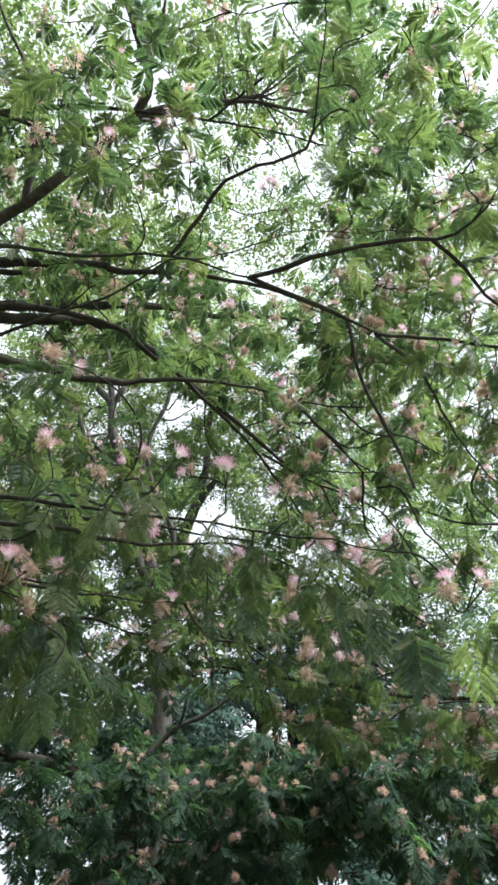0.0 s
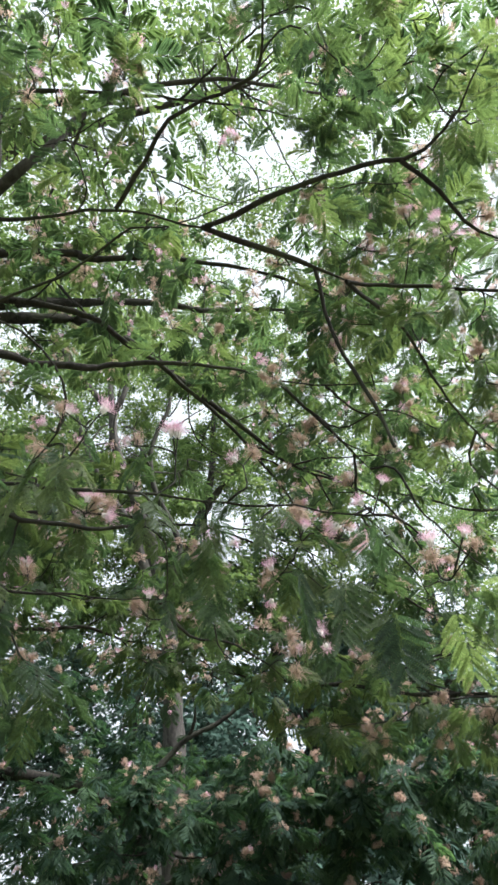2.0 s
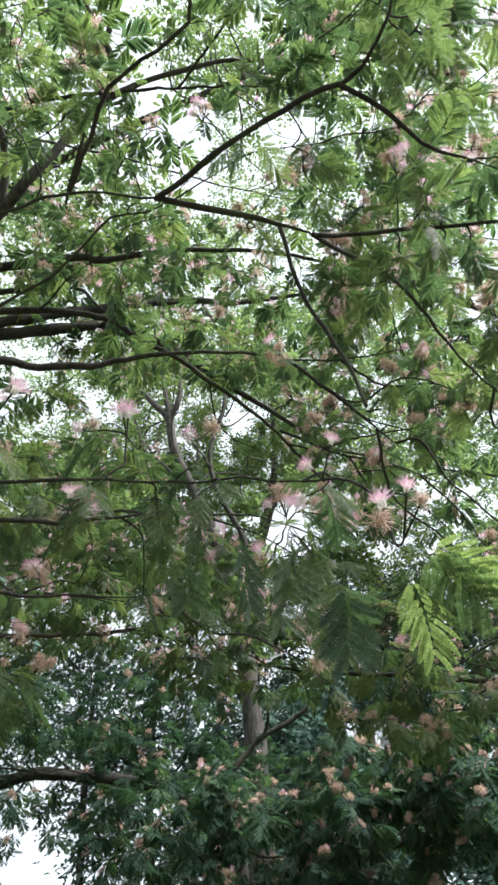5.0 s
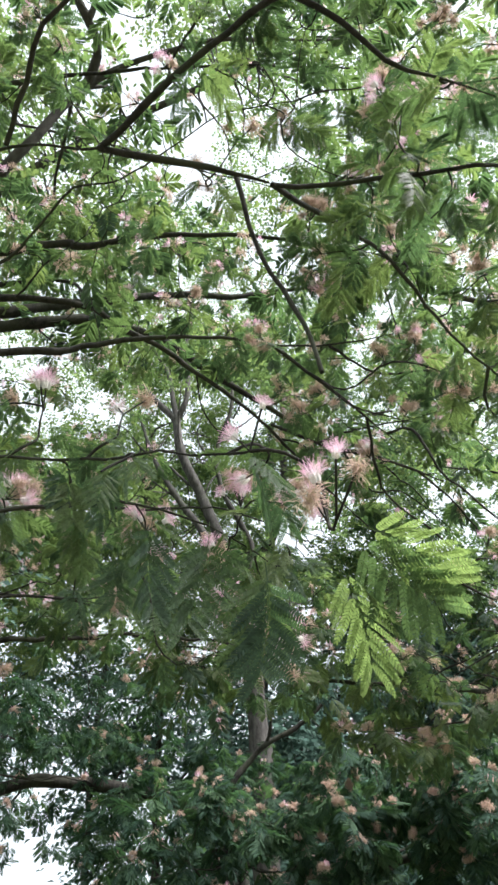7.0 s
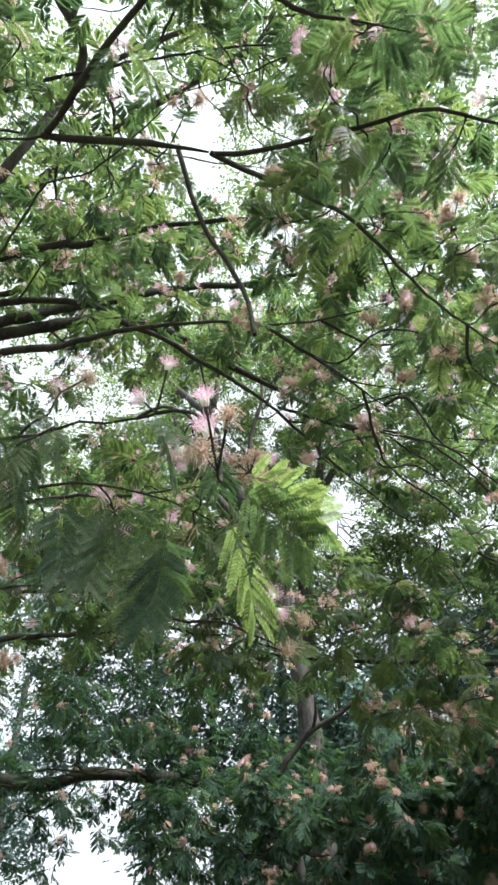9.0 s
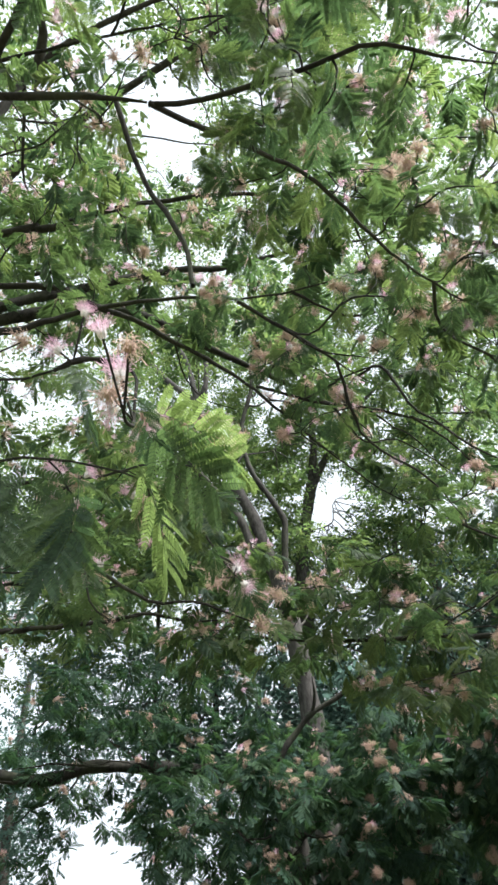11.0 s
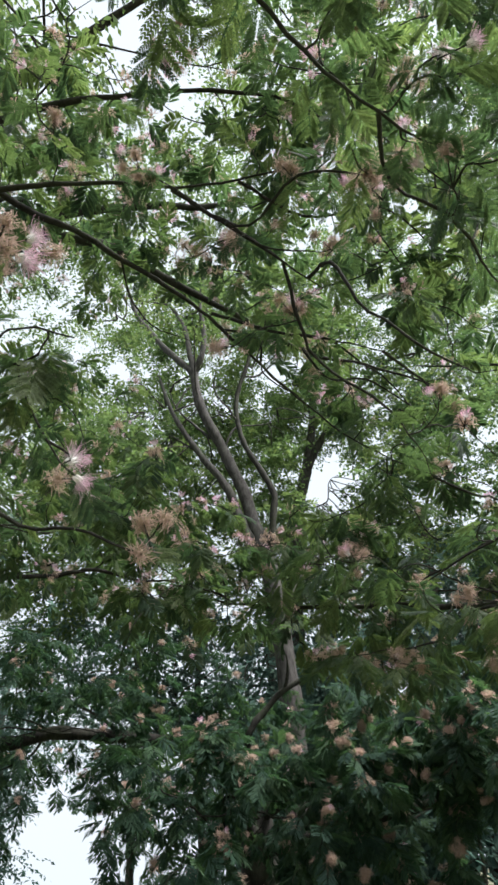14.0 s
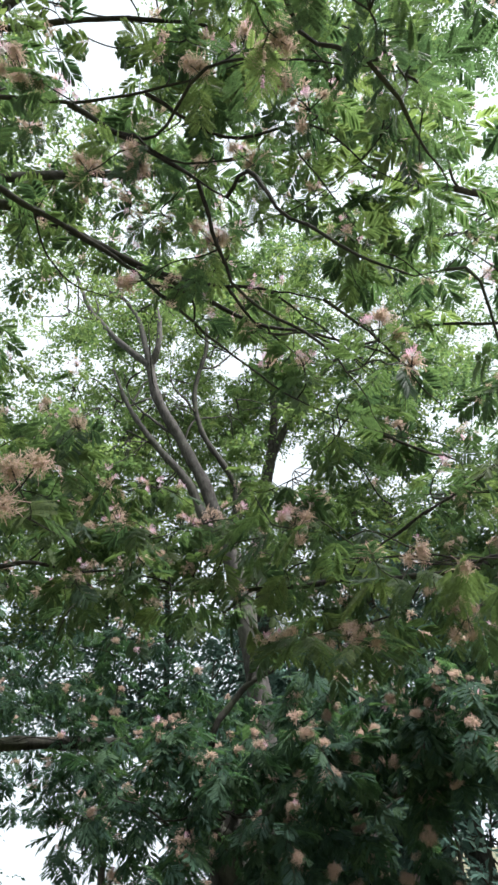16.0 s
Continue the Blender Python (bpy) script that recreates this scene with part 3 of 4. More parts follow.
# low between the far trees
LOW_GAPS = [
    ((0.60, 3.4, 1.66), (0.72, 17.0, 1.75), 0.15, 1.0),
    ((0.1, 5.4, 2.65), (-0.1, 14.0, 4.6), 0.2, 0.5),
    ((0.95, 5.4, 2.5), (1.5, 14.0, 4.0), 0.12, 0.35),
    ((0.24, 5.4, 2.72), (0.5, 16.0, 4.75), 0.13, 0.4),
    ((-0.12, 5.4, 2.85), (-0.75, 16.0, 5.3), 0.13, 0.4),
    ((-1.1, 3.33, 1.83), (-8.18, 14.2, 2.62), 0.10, 0.72),
    ((-8.18, 14.2, 2.62), (-11.5, 19.0, 3.0), 0.72, 1.0),
]
# before the forked dark branch of the low tree
BRANCH_GAPS = [((-0.15, 3.0, 2.22), (-0.6, 5.1, 2.7), 0.25, 0.28), ((-0.6, 5.1, 2.7), (-0.25, 5.15, 3.0), 0.26, 0.24)]
# along the thick level limb of the low tree
LIMB_GAPS = [((-1.2, 5.3, 2.38), (-2.4, 4.72, 2.54), 0.16, 0.16), ((-1.1, 4.9, 2.30), (-2.14, 4.36, 2.46), 0.16, 0.16)]
GAPS = TRUNK_GAPS + FAR_GAPS + HIGH_GAPS + FORK_GAPS + LOW_GAPS + BRANCH_GAPS

# A wider opening in the near foliage, in front of the forked trunk.
WINDOW = GAPS + [((0.2, 1.9, 2.45), (-1.8, 6.8, 6.8), 0.17, 0.9), ((0.40, 2.0, 2.36), (-0.6, 9.3, 7.9), 0.10, 0.6)]

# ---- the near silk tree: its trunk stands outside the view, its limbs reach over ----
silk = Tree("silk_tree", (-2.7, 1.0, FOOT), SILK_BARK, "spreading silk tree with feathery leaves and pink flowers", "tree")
FORK = (-2.55, 1.05, 2.3)
silk.limb([(-2.7, 1.0, FOOT), (-2.72, 1.03, 0.9), (-2.6, 1.02, 1.7), FORK], 0.15, 0.11, "trunk", 12, keep=False)
# lower thick limb and its forks
silk.limb([FORK, (-1.5, 0.88, 2.52), (-0.85, 0.97, 2.69), (-0.541, 1.17, 2.78), (-0.447, 1.25, 2.81), (-0.338, 1.31, 2.84), (-0.215, 1.36, 2.88), (-0.083, 1.41, 2.91), (0.053, 1.46, 2.92), (0.19, 1.52, 2.91), (0.334, 1.55, 2.9), (0.482, 1.57, 2.91), (0.6, 1.57, 2.93)], 0.036, 0.004, first=0.3)
silk.limb([(0.19, 1.52, 2.91), (0.29, 1.58, 2.82), (0.38, 1.62, 2.72), (0.46, 1.66, 2.62)], 0.006, 0.003)
silk.limb([(-1.9, 1.45, 3.3), (-1.2, 1.45, 3.36), (-0.75, 1.48, 3.38), (-0.469, 1.57, 3.36), (-0.363, 1.67, 3.33), (-0.244, 1.76, 3.3), (-0.135, 1.86, 3.24), (-0.022, 1.95, 3.17), (0.084, 2.04, 3.08), (0.171, 2.12, 2.98), (0.256, 2.19, 2.86), (0.345, 2.25, 2.75), (0.444, 2.3, 2.65), (0.553, 2.32, 2.56), (0.68, 2.36, 2.5)], 0.02, 0.0035, first=0.25)
silk.limb([(0.084, 2.04, 3.08), (0.25, 2.07, 2.97), (0.42, 2.1, 2.9), (0.58, 2.14, 2.82)], 0.006, 0.003)
silk.limb([FORK, (-1.9, 1.45, 3.3), (-0.9, 2.05, 3.98), (-0.66, 2.13, 3.95), (-0.45, 2.2, 3.86), (-0.22, 2.36, 3.73), (0.03, 2.6, 3.63), (0.25, 2.81, 3.54), (0.43, 2.94, 3.54), (0.61, 3.05, 3.5), (0.8, 3.16, 3.44)], 0.05, 0.012, first=0.3)
silk.limb([(-1.9, 1.45, 3.3), (-1.5, 1.9, 4.2), (-1.0, 2.13, 4.43), (-0.78, 2.1, 4.15), (-0.62, 2.14, 3.95)], 0.022, 0.012)
# dark level limb above
silk.limb([FORK, (-1.6, 1.2, 3.25), (-0.638, 1.47, 3.62), (-0.487, 1.51, 3.62), (-0.331, 1.53, 3.63), (-0.174, 1.55, 3.64), (-0.025, 1.59, 3.64), (0.128, 1.62, 3.62), (0.275, 1.66, 3.58), (0.414, 1.69, 3.52), (0.514, 1.73, 3.42), (0.6, 1.78, 3.35)], 0.036, 0.010, first=0.3)
silk.limb([(-1.3, 1.75, 3.75), (-0.5, 2.4, 4.45), (-0.15, 2.65, 4.62), (0.05, 2.73, 4.7), (0.26, 2.8, 4.76), (0.5, 2.83, 4.73), (0.74, 2.75, 4.55), (0.95, 2.75, 4.45)], 0.03, 0.010)
# long slanting limb
silk.limb([FORK, (-1.4, 1.3, 2.75), (-0.5, 1.13, 2.93), (-0.38, 1.1, 2.94), (-0.28, 1.05, 2.93), (-0.16, 0.99, 2.95), (-0.09, 1.01, 2.98), (0.0, 0.99, 2.98), (0.12, 0.95, 2.98), (0.2, 0.92, 2.97), (0.35, 0.92, 2.95)], 0.014, 0.003, first=0.35)
# nearest limb with its fork
silk.limb([FORK, (-1.4, 0.95, 2.85), (-0.6, 0.84, 2.83), (-0.29, 0.79, 2.72), (-0.11, 0.745, 2.65), (0.045, 0.76, 2.585)], 0.013, 0.006, first=0.35)
silk.limb([(0.045, 0.76, 2.585), (0.18, 0.69, 2.54), (0.27, 0.64, 2.505), (0.35, 0.6, 2.455), (0.39, 0.55, 2.43), (0.43, 0.45, 2.43)], 0.0055, 0.003)
silk.limb([(0.35, 0.6, 2.455), (0.40, 0.63, 2.42), (0.44, 0.67, 2.4), (0.55, 0.72, 2.36)], 0.0035, 0.002)
silk.limb([(-0.11, 0.745, 2.65), (-0.05, 0.68, 2.67), (0.0, 0.62, 2.7), (0.06, 0.595, 2.71), (0.15, 0.56, 2.7), (0.17, 0.47, 2.72), (0.18, 0.34, 2.75)], 0.0045, 0.002)
silk.limb([(0.045, 0.76, 2.585), (0.15, 0.785, 2.545), (0.23, 0.80, 2.50), (0.285, 0.82, 2.48)], 0.0055, 0.005)
silk.limb([(0.285, 0.82, 2.48), (0.35, 0.85, 2.5), (0.42, 0.85, 2.49), (0.49, 0.85, 2.47), (0.56, 0.84, 2.44), (0.62, 0.87, 2.44), (0.74, 0.93, 2.42)], 0.004, 0.0025)
silk.limb([(0.285, 0.82, 2.48), (0.37, 0.95, 2.56), (0.44, 1.06, 2.61), (0.5, 1.15, 2.59), (0.55, 1.21, 2.52), (0.63, 1.28, 2.44), (0.74, 1.35, 2.37)], 0.0045, 0.0025)
# thin limbs overhead
silk.limb([FORK, (-1.8, 1.0, 3.4), (-0.9, 1.1, 4.1), (-0.1, 1.25, 4.3), (0.6, 1.4, 4.25), (1.1, 1.5, 4.1)], 0.018, 0.004, first=0.35)
silk.limb([(-0.1, 1.25, 4.3), (0.3, 0.95, 4.2), (0.7, 0.75, 4.0)], 0.006, 0.0025)
silk.limb([(-0.9, 1.1, 4.1), (-0.5, 1.6, 4.6), (0.1, 2.1, 4.9), (0.6, 2.4, 5.0)], 0.007, 0.003)
# bare hanging stub
silk.limb([(0.24, 0.82, 2.52), (0.245, 0.85, 2.44), (0.265, 0.87, 2.35), (0.30, 0.885, 2.25), (0.312, 0.875, 2.15)], 0.0038, 0.003, keep=False)
# low limb whose leaves hang nearest
hang = silk.limb([FORK, (-1.5, 0.8, 2.3), (-0.6, 0.78, 2.14), (-0.2, 0.80, 2.09), (0.0, 0.82, 2.06), (0.12, 0.81, 2.03), (0.22, 0.79, 1.99)], 0.014, 0.0035, first=0.55)
hang2 = silk.limb([(-0.55, 1.37, 2.42), (-0.4, 1.1, 2.3), (-0.28, 0.95, 2.2), (-0.18, 0.85, 2.1)], 0.006, 0.003)
silk.limb([(-0.9, 0.95, 2.2), (-0.5, 0.88, 2.13), (-0.256, 0.928, 2.12), (-0.141, 0.987, 2.13), (-0.012, 1.04, 2.14), (0.115, 1.09, 2.1), (0.2, 1.13, 2.05)], 0.007, 0.0025)
silk.limb([(-1.2, 1.36, 2.43), (-0.7, 1.3, 2.22), (-0.431, 1.33, 2.19), (-0.275, 1.39, 2.19), (-0.107, 1.44, 2.18)], 0.008, 0.003)
silk.limb([FORK, (-1.5, 1.35, 2.45), (-0.55, 1.37, 2.42), (-0.28, 1.4, 2.41), (-0.08, 1.36, 2.34), (0.1, 1.25, 2.24), (0.24, 1.2, 2.12)], 0.02, 0.003, first=0.4)
silk.limb([(-1.5, 1.9, 2.5), (-1.03, 2.13, 2.62), (-0.81, 2.16, 2.6), (-0.55, 2.2, 2.55)], 0.012, 0.004)
silk.limb([(-1.4, 2.4, 2.6), (-0.96, 2.77, 2.68), (-0.79, 2.83, 2.72), (-0.63, 2.91, 2.68), (-0.45, 2.96, 2.66), (-0.22, 2.94, 2.54)], 0.014, 0.004)
side_branches(silk, 4, 0.5, 0.004)

# hanging leaves along the low limb
silk.along(15, 0.06, -0.04, lines=[hang], part=(0.6, 1.0), nleaf=3, size=0.6, flower=0.05, droop=1.5)
silk.along(8, 0.07, -0.04, lines=[hang2], part=(0.2, 1.0), nleaf=4, size=0.6, flower=0.1, droop=1.4)
silk.scatter(34, (-0.66, 0.72, 1.78), (-0.16, 1.02, 2.05), nleaf=4, size=0.66, flower=0.15, droop=1.2)
silk.scatter(10, (-0.1, 1.0, 1.95), (0.36, 1.3, 2.14), nleaf=4, size=0.6, flower=0.3, droop=1.1)
silk.scatter(22, (-0.85, 1.2, 2.0), (-0.3, 1.7, 2.5), nleaf=4, size=0.75, flower=0.4, droop=0.8, faded=0.7)
# leaves and fading flowers close about the limbs
back = [q for q in silk.lines if q[len(q) // 2][1] > 1.2]
front = [q for q in silk.lines if q[len(q) // 2][1] <= 1.2 and q is not hang and q is not hang2]
silk.along(26, 0.10, 0.06, GAPS, part=(0.45, 1.0), lines=front, nleaf=2, size=0.75, flower=0.7, droop=0.6, most=4, tight=0.8, faded=0.6)
silk.along(130, 0.13, 0.05, WINDOW, lines=back, nleaf=2, size=0.75, flower=0.95, droop=0.5, most=7, tight=0.9, faded=0.75, bloom=1.25)
silk.along(70, 0.2, 0.04, WINDOW, lines=back, nleaf=4, size=0.8, flower=0.5, droop=0.5, most=7, bloom=1.2)
# the fuller foliage above and behind
silk.scatter(30, (-0.5, 0.35, 2.85), (0.8, 0.9, 3.35), GAPS, nleaf=5, size=0.75, flower=0.5, droop=0.7, most=5)
silk.scatter(26, (0.25, 0.45, 2.5), (0.95, 1.3, 3.15), WINDOW, nleaf=4, size=0.9, flower=0.5, droop=0.6)
silk.scatter(34, (-0.9, 1.2, 2.7), (0.9, 2.2, 3.4), WINDOW, nleaf=3, size=0.9, flower=0.7, droop=0.45, most=6)
silk.scatter(135, (-1.6, 1.5, 2.9), (1.3, 3.4, 4.6), WINDOW, nleaf=4, size=0.9, flower=0.75, droop=0.45, most=6)
silk.scatter(40, (-1.0, 0.7, 3.2), (0.6, 2.0, 4.1), WINDOW, nleaf=4, size=0.9, flower=0.6, droop=0.5)
silk.scatter(18, (-1.0, 0.4, 3.0), (1.2, 1.35, 4.2), GAPS, nleaf=3, size=0.9, flower=0.6, droop=0.5)
silk.scatter(24, (-1.4, 1.0, 3.8), (1.0, 3.0, 5.2), WINDOW, nleaf=4, size=1.0, flower=0.6, droop=0.45)
silk.scatter(34, (-1.9, 2.2, 3.0), (-0.8, 3.6, 4.4), nleaf=4, size=0.9, flower=0.5, droop=0.5)
silk.scatter(40, (-1.6, 2.0, 2.55), (0.3, 3.2, 3.1), WINDOW, nleaf=4, size=0.9, flower=0.6, droop=0.6)
silk.scatter(38, (-0.6, 2.2, 2.42), (0.5, 3.0, 2.85), WINDOW, nleaf=5, size=0.9, flower=0.4, droop=0.7)
silk.scatter(16, (0.35, 0.8, 2.95), (0.8, 1.3, 3.5), HIGH_GAPS, nleaf=4, size=0.8, flower=0.4, droop=0.6)
silk.scatter(9, (0.6, 1.05, 2.2), (0.95, 1.5, 2.65), nleaf=4, size=0.8, flower=0.0, droop=0.6)
silk.scatter(34, (-1.0, 0.8, 3.7), (1.1, 1.9, 4.6), GAPS, nleaf=4, size=0.95, flower=0.6, droop=0.6, most=6)
silk.scatter(16, (0.3, 0.6, 3.4), (1.1, 1.5, 4.3), GAPS, nleaf=4, size=0.95, flower=0.5, droop=0.7, most=6)
silk.scatter(26, (0.3, 1.5, 3.0), (0.8, 2.3, 4.0), nleaf=4, size=0.9, flower=0.6, droop=0.5)
silk.scatter(14, (-1.1, 1.5, 2.55), (-0.5, 2.2, 3.2), nleaf=4, size=0.9, flower=0.5, droop=0.5)
silk.scatter(6, (-0.7, 0.5, 2.9), (0.0, 1.1, 3.9), nleaf=3, size=0.9, flower=0.6, droop=0.5)
silk.scatter(14, (0.5, 1.35, 2.75), (0.9, 1.75, 3.4), HIGH_GAPS, nleaf=4, size=0.8, flower=0.4, droop=0.6)
# flower clusters that stand out
for spot, fresh in (((0.306, 0.755, 1.885), 1), ((0.241, 0.785, 1.985), 1), ((0.236, 0.878, 2.033), 1), ((-0.01, 0.84, 2.14), 1), ((0.086, 0.85, 2.12), 1), ((0.299, 0.781, 1.9), 1), ((0.196, 1.27, 2.015), 1), ((0.17, 1.35, 2.05), 0), ((-0.083, 0.669, 2.06), 0), ((-0.14, 0.72, 2.1), 1), ((-0.24, 1.1, 2.176), 0), ((0.466, 0.764, 2.484), 1), ((0.241, 0.833, 2.656), 0), ((0.109, 1.476, 3.279), 0), ((0.13, 1.36, 3.13), 0), ((0.42, 1.776, 2.75), 0), ((0.33, 1.526, 2.684), 0), ((0.564, 3.05, 2.788), 0), ((0.809, 2.83, 3.3), 0), ((-0.22, 1.92, 2.56), 1), ((-0.25, 0.9, 2.2), 0)):
    silk.spray(spot, nleaf=2, size=0.6, flower=1.0, droop=0.9, faded=0.1 if fresh else 0.7, bloom=0.85 if spot[1] < 0.8 else 1.15, most=2, tight=1.0 if fresh else 0.75, free=False)
# leafy twig ends overhead
for spot in ((0.32, 0.58, 2.72), (0.38, 0.53, 2.73), (0.42, 0.57, 2.62), (0.49, 0.52, 2.62), (0.27, 0.53, 2.83), (0.47, 0.57, 2.53), (0.16, 0.55, 2.9), (0.52, 0.61, 2.58), (0.45, 0.63, 2.59), (0.41, 0.88, 2.45), (0.49, 0.88, 2.4), (0.45, 0.76, 2.5), (0.46, 0.79, 2.45), (0.51, 0.73, 2.43), (0.57, 0.73, 2.42), (0.42, 0.9, 2.47), (0.49, 0.92, 2.49), (0.59, 0.92, 2.44), (0.68, 1.07, 2.41), (0.61, 1.11, 2.49), (0.68, 1.2, 2.41), (0.6, 1.11, 2.47), (0.73, 1.1, 2.45), (0.57, 1.3, 2.53), (0.71, 1.42, 2.42), (0.67, 1.31, 2.32), (0.72, 1.27, 2.29), (0.64, 1.31, 2.45), (0.76, 1.65, 2.56)):
    silk.spray(spot, nleaf=4, size=0.62, flower=0.4, droop=0.8, most=3, faded=0.4, bloom=0.85)
# fronds that hang singly
for spot, way, size in (((0.31, 0.76, 1.88), (0.5, 0.25, -0.5), 0.32), ((0.30, 0.77, 1.87), (0.35, 0.5, -0.7), 0.32), ((0.315, 0.75, 1.88), (0.7, 0.1, -0.25), 0.3), ((0.245, 0.80, 1.885), (0.06, 0.15, -1.0), 0.34), ((0.25, 0.80, 1.89), (-0.3, 0.3, -0.8), 0.32), ((0.2, 0.8, 1.93), (-0.1, 0.3, -0.9), 0.34), ((0.15, 0.8, 1.95), (-0.2, 0.2, -0.9), 0.34), ((0.02, 1.01, 2.05), (0.05, 0.1, -1.0), 0.36), ((0.03, 1.02, 2.05), (-0.15, 0.1, -1.0), 0.34), ((0.47, 0.84, 2.47), (0.15, -0.1, -0.7), 0.34), ((0.5, 0.86, 2.46), (0.5, 0.2, -0.7), 0.34)):
    silk.leaves.append((np.array(spot), np.array(way), size))
finish_silk(silk, fine=290, mid=1100, head=0.85, single_heads=430)

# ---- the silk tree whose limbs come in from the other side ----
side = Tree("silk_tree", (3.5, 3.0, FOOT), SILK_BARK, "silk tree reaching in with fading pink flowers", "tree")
SF = (3.35, 2.95, 2.1)
side.limb([(3.5, 3.0, FOOT), (3.52, 3.0, 0.8), (3.4, 2.95, 1.5), SF], 0.13, 0.09, "trunk", 12, keep=False)
side.limb([SF, (2.2, 2.5, 2.25), (1.2, 2.36, 2.15), (0.68, 2.33, 2.15), (0.58, 2.33, 2.19), (0.48, 2.32, 2.21), (0.34, 2.36, 2.26)], 0.024, 0.0035, first=0.3)
side.limb([(1.5, 2.4, 2.2), (1.0, 2.28, 2.33), (0.71, 2.28, 2.28), (0.5, 2.32, 2.21)], 0.010, 0.004)
side.limb([SF, (2.4, 2.9, 2.9), (1.6, 2.9, 3.15), (1.1, 2.72, 3.1), (0.98, 2.72, 3.15), (0.83, 2.8, 3.26), (0.68, 2.82, 3.33)], 0.028, 0.009, first=0.3)
side.limb([SF, (2.4, 2.2, 3.2), (1.6, 1.8, 3.4), (1.0, 1.6, 3.3)], 0.03, 0.006, first=0.3)
side.scatter(95, (0.1, 2.1, 2.0), (1.5, 3.1, 2.68), BRANCH_GAPS, nleaf=4, flower=0.55, droop=0.5, faded=0.88)
side.limb([(1.2, 2.36, 2.15), (0.75, 2.6, 2.24), (0.3, 2.8, 2.36), (-0.1, 2.9, 2.47), (-0.5, 2.9, 2.6)], 0.012, 0.005)
side.scatter(40, (-0.6, 2.5, 2.15), (0.6, 3.3, 2.6), BRANCH_GAPS, nleaf=4, size=0.9, flower=0.4, droop=0.5, faded=0.88)
side.scatter(24, (0.6, 1.6, 2.6), (1.7, 3.6, 4.2), WINDOW, nleaf=4, size=1.1, flower=0.6, droop=0.4, faded=0.85)
side.scatter(20, (0.65, 1.3, 3.2), (1.2, 2.6, 4.2), nleaf=4, size=1.0, flower=0.5, droop=0.4, faded=0.85)
side.scatter(16, (0.7, 2.3, 2.6), (1.2, 3.3, 3.4), nleaf=4, size=1.0, flower=0.5, droop=0.4, faded=0.85)
side_branches(side, 3)
side.along(60, 0.2, 0.05, WINDOW, nleaf=4, size=0.9, flower=0.7, droop=0.5, faded=0.88, most=6)
finish_silk(side, fine=0, mid=250, near=(0.5, 1.0, 1.7), single_heads=150)

# ---- the low silk tree ahead, leaf colour darkened for shade, full of fading flowers ----
low = Tree("silk_tree", (-0.9, 5.7, FOOT), SILK_BARK, "low silk tree, leaves coloured dark for shade, full of withered tan flowers", "tree")
low.limb([(-0.9, 5.7, FOOT), (-0.92, 5.7, 0.8), (-1.0, 5.65, 1.7), (-0.98, 5.6, 2.2)], 0.14, 0.10, "trunk", 12, keep=False)
low.limb([(-0.98, 5.6, 2.2), (-1.43, 5.57, 2.45), (-1.77, 5.5, 2.57), (-2.04, 5.36, 2.61), (-2.39, 5.13, 2.63), (-2.75, 4.9, 2.56), (-3.4, 4.6, 2.7)], 0.055, 0.042)
low.limb([(-0.95, 5.6, 2.0), (-0.3, 5.2, 2.2), (0.6, 4.9, 2.25), (1.6, 4.7, 2.3)], 0.04, 0.012)
low.limb([(-0.95, 5.6, 1.8), (-0.2, 5.3, 1.9), (0.8, 5.2, 2.1), (2.0, 5.3, 2.5)], 0.04, 0.012)
low.limb([(-0.95, 5.6, 1.9), (-1.0, 5.0, 2.0), (-0.8, 4.5, 1.95)], 0.03, 0.010)
side_branches(low, 9, 0.9, 0.010)
# the bare forked branch
low.limb([(-0.98, 5.6, 2.2), (-0.9, 5.22, 2.44), (-0.77, 5.23, 2.61), (-0.62, 5.24, 2.74), (-0.38, 5.27, 2.84), (-0.18, 5.27, 2.98)], 0.031, 0.015)
low.limb([(-0.62, 5.24, 2.74), (-0.57, 5.18, 2.84), (-0.55, 5.1, 2.96)], 0.015, 0.009)
LOW = dict(nleaf=6, size=1.12, droop=0.55, faded=0.96, most=8, tight=0.7, reach=1.3)
low.scatter(400, (-1.6, 3.9, 1.3), (0.7, 5.5, 2.5), GAPS + LIMB_GAPS, flower=0.4, **LOW)
low.scatter(190, (0.4, 3.6, 1.3), (1.9, 5.0, 2.3), GAPS, flower=0.9, **LOW)
low.scatter(34, (0.6, 4.4, 2.4), (2.4, 5.6, 3.1), GAPS, flower=0.6, **LOW)
low.scatter(60, (-2.7, 3.9, 2.75), (-0.9, 5.2, 3.3), GAPS + LIMB_GAPS, flower=0.2, **LOW)
low.scatter(150, (-0.9, 3.9, 2.0), (1.7, 4.9, 2.5), GAPS, flower=0.6, **LOW)
low.scatter(75, (-3.3, 4.5, 2.45), (-0.8, 5.8, 3.0), GAPS + LIMB_GAPS, flower=0.3, **LOW)
low.scatter(26, (-2.9, 4.5, 1.9), (-1.0, 5.5, 2.5), GAPS + LIMB_GAPS, flower=0.3, **LOW)
low.scatter(50, (-1.5, 5.8, 2.3), (-0.2, 6.6, 2.95), LOW_GAPS, flower=0.2, **LOW)
finish_silk(low, fine=0, mid=0, coarse=350, near=(0.2, 4.2, 1.9), single_heads=250, head=1.25, leaf=SHADED_LEAF)

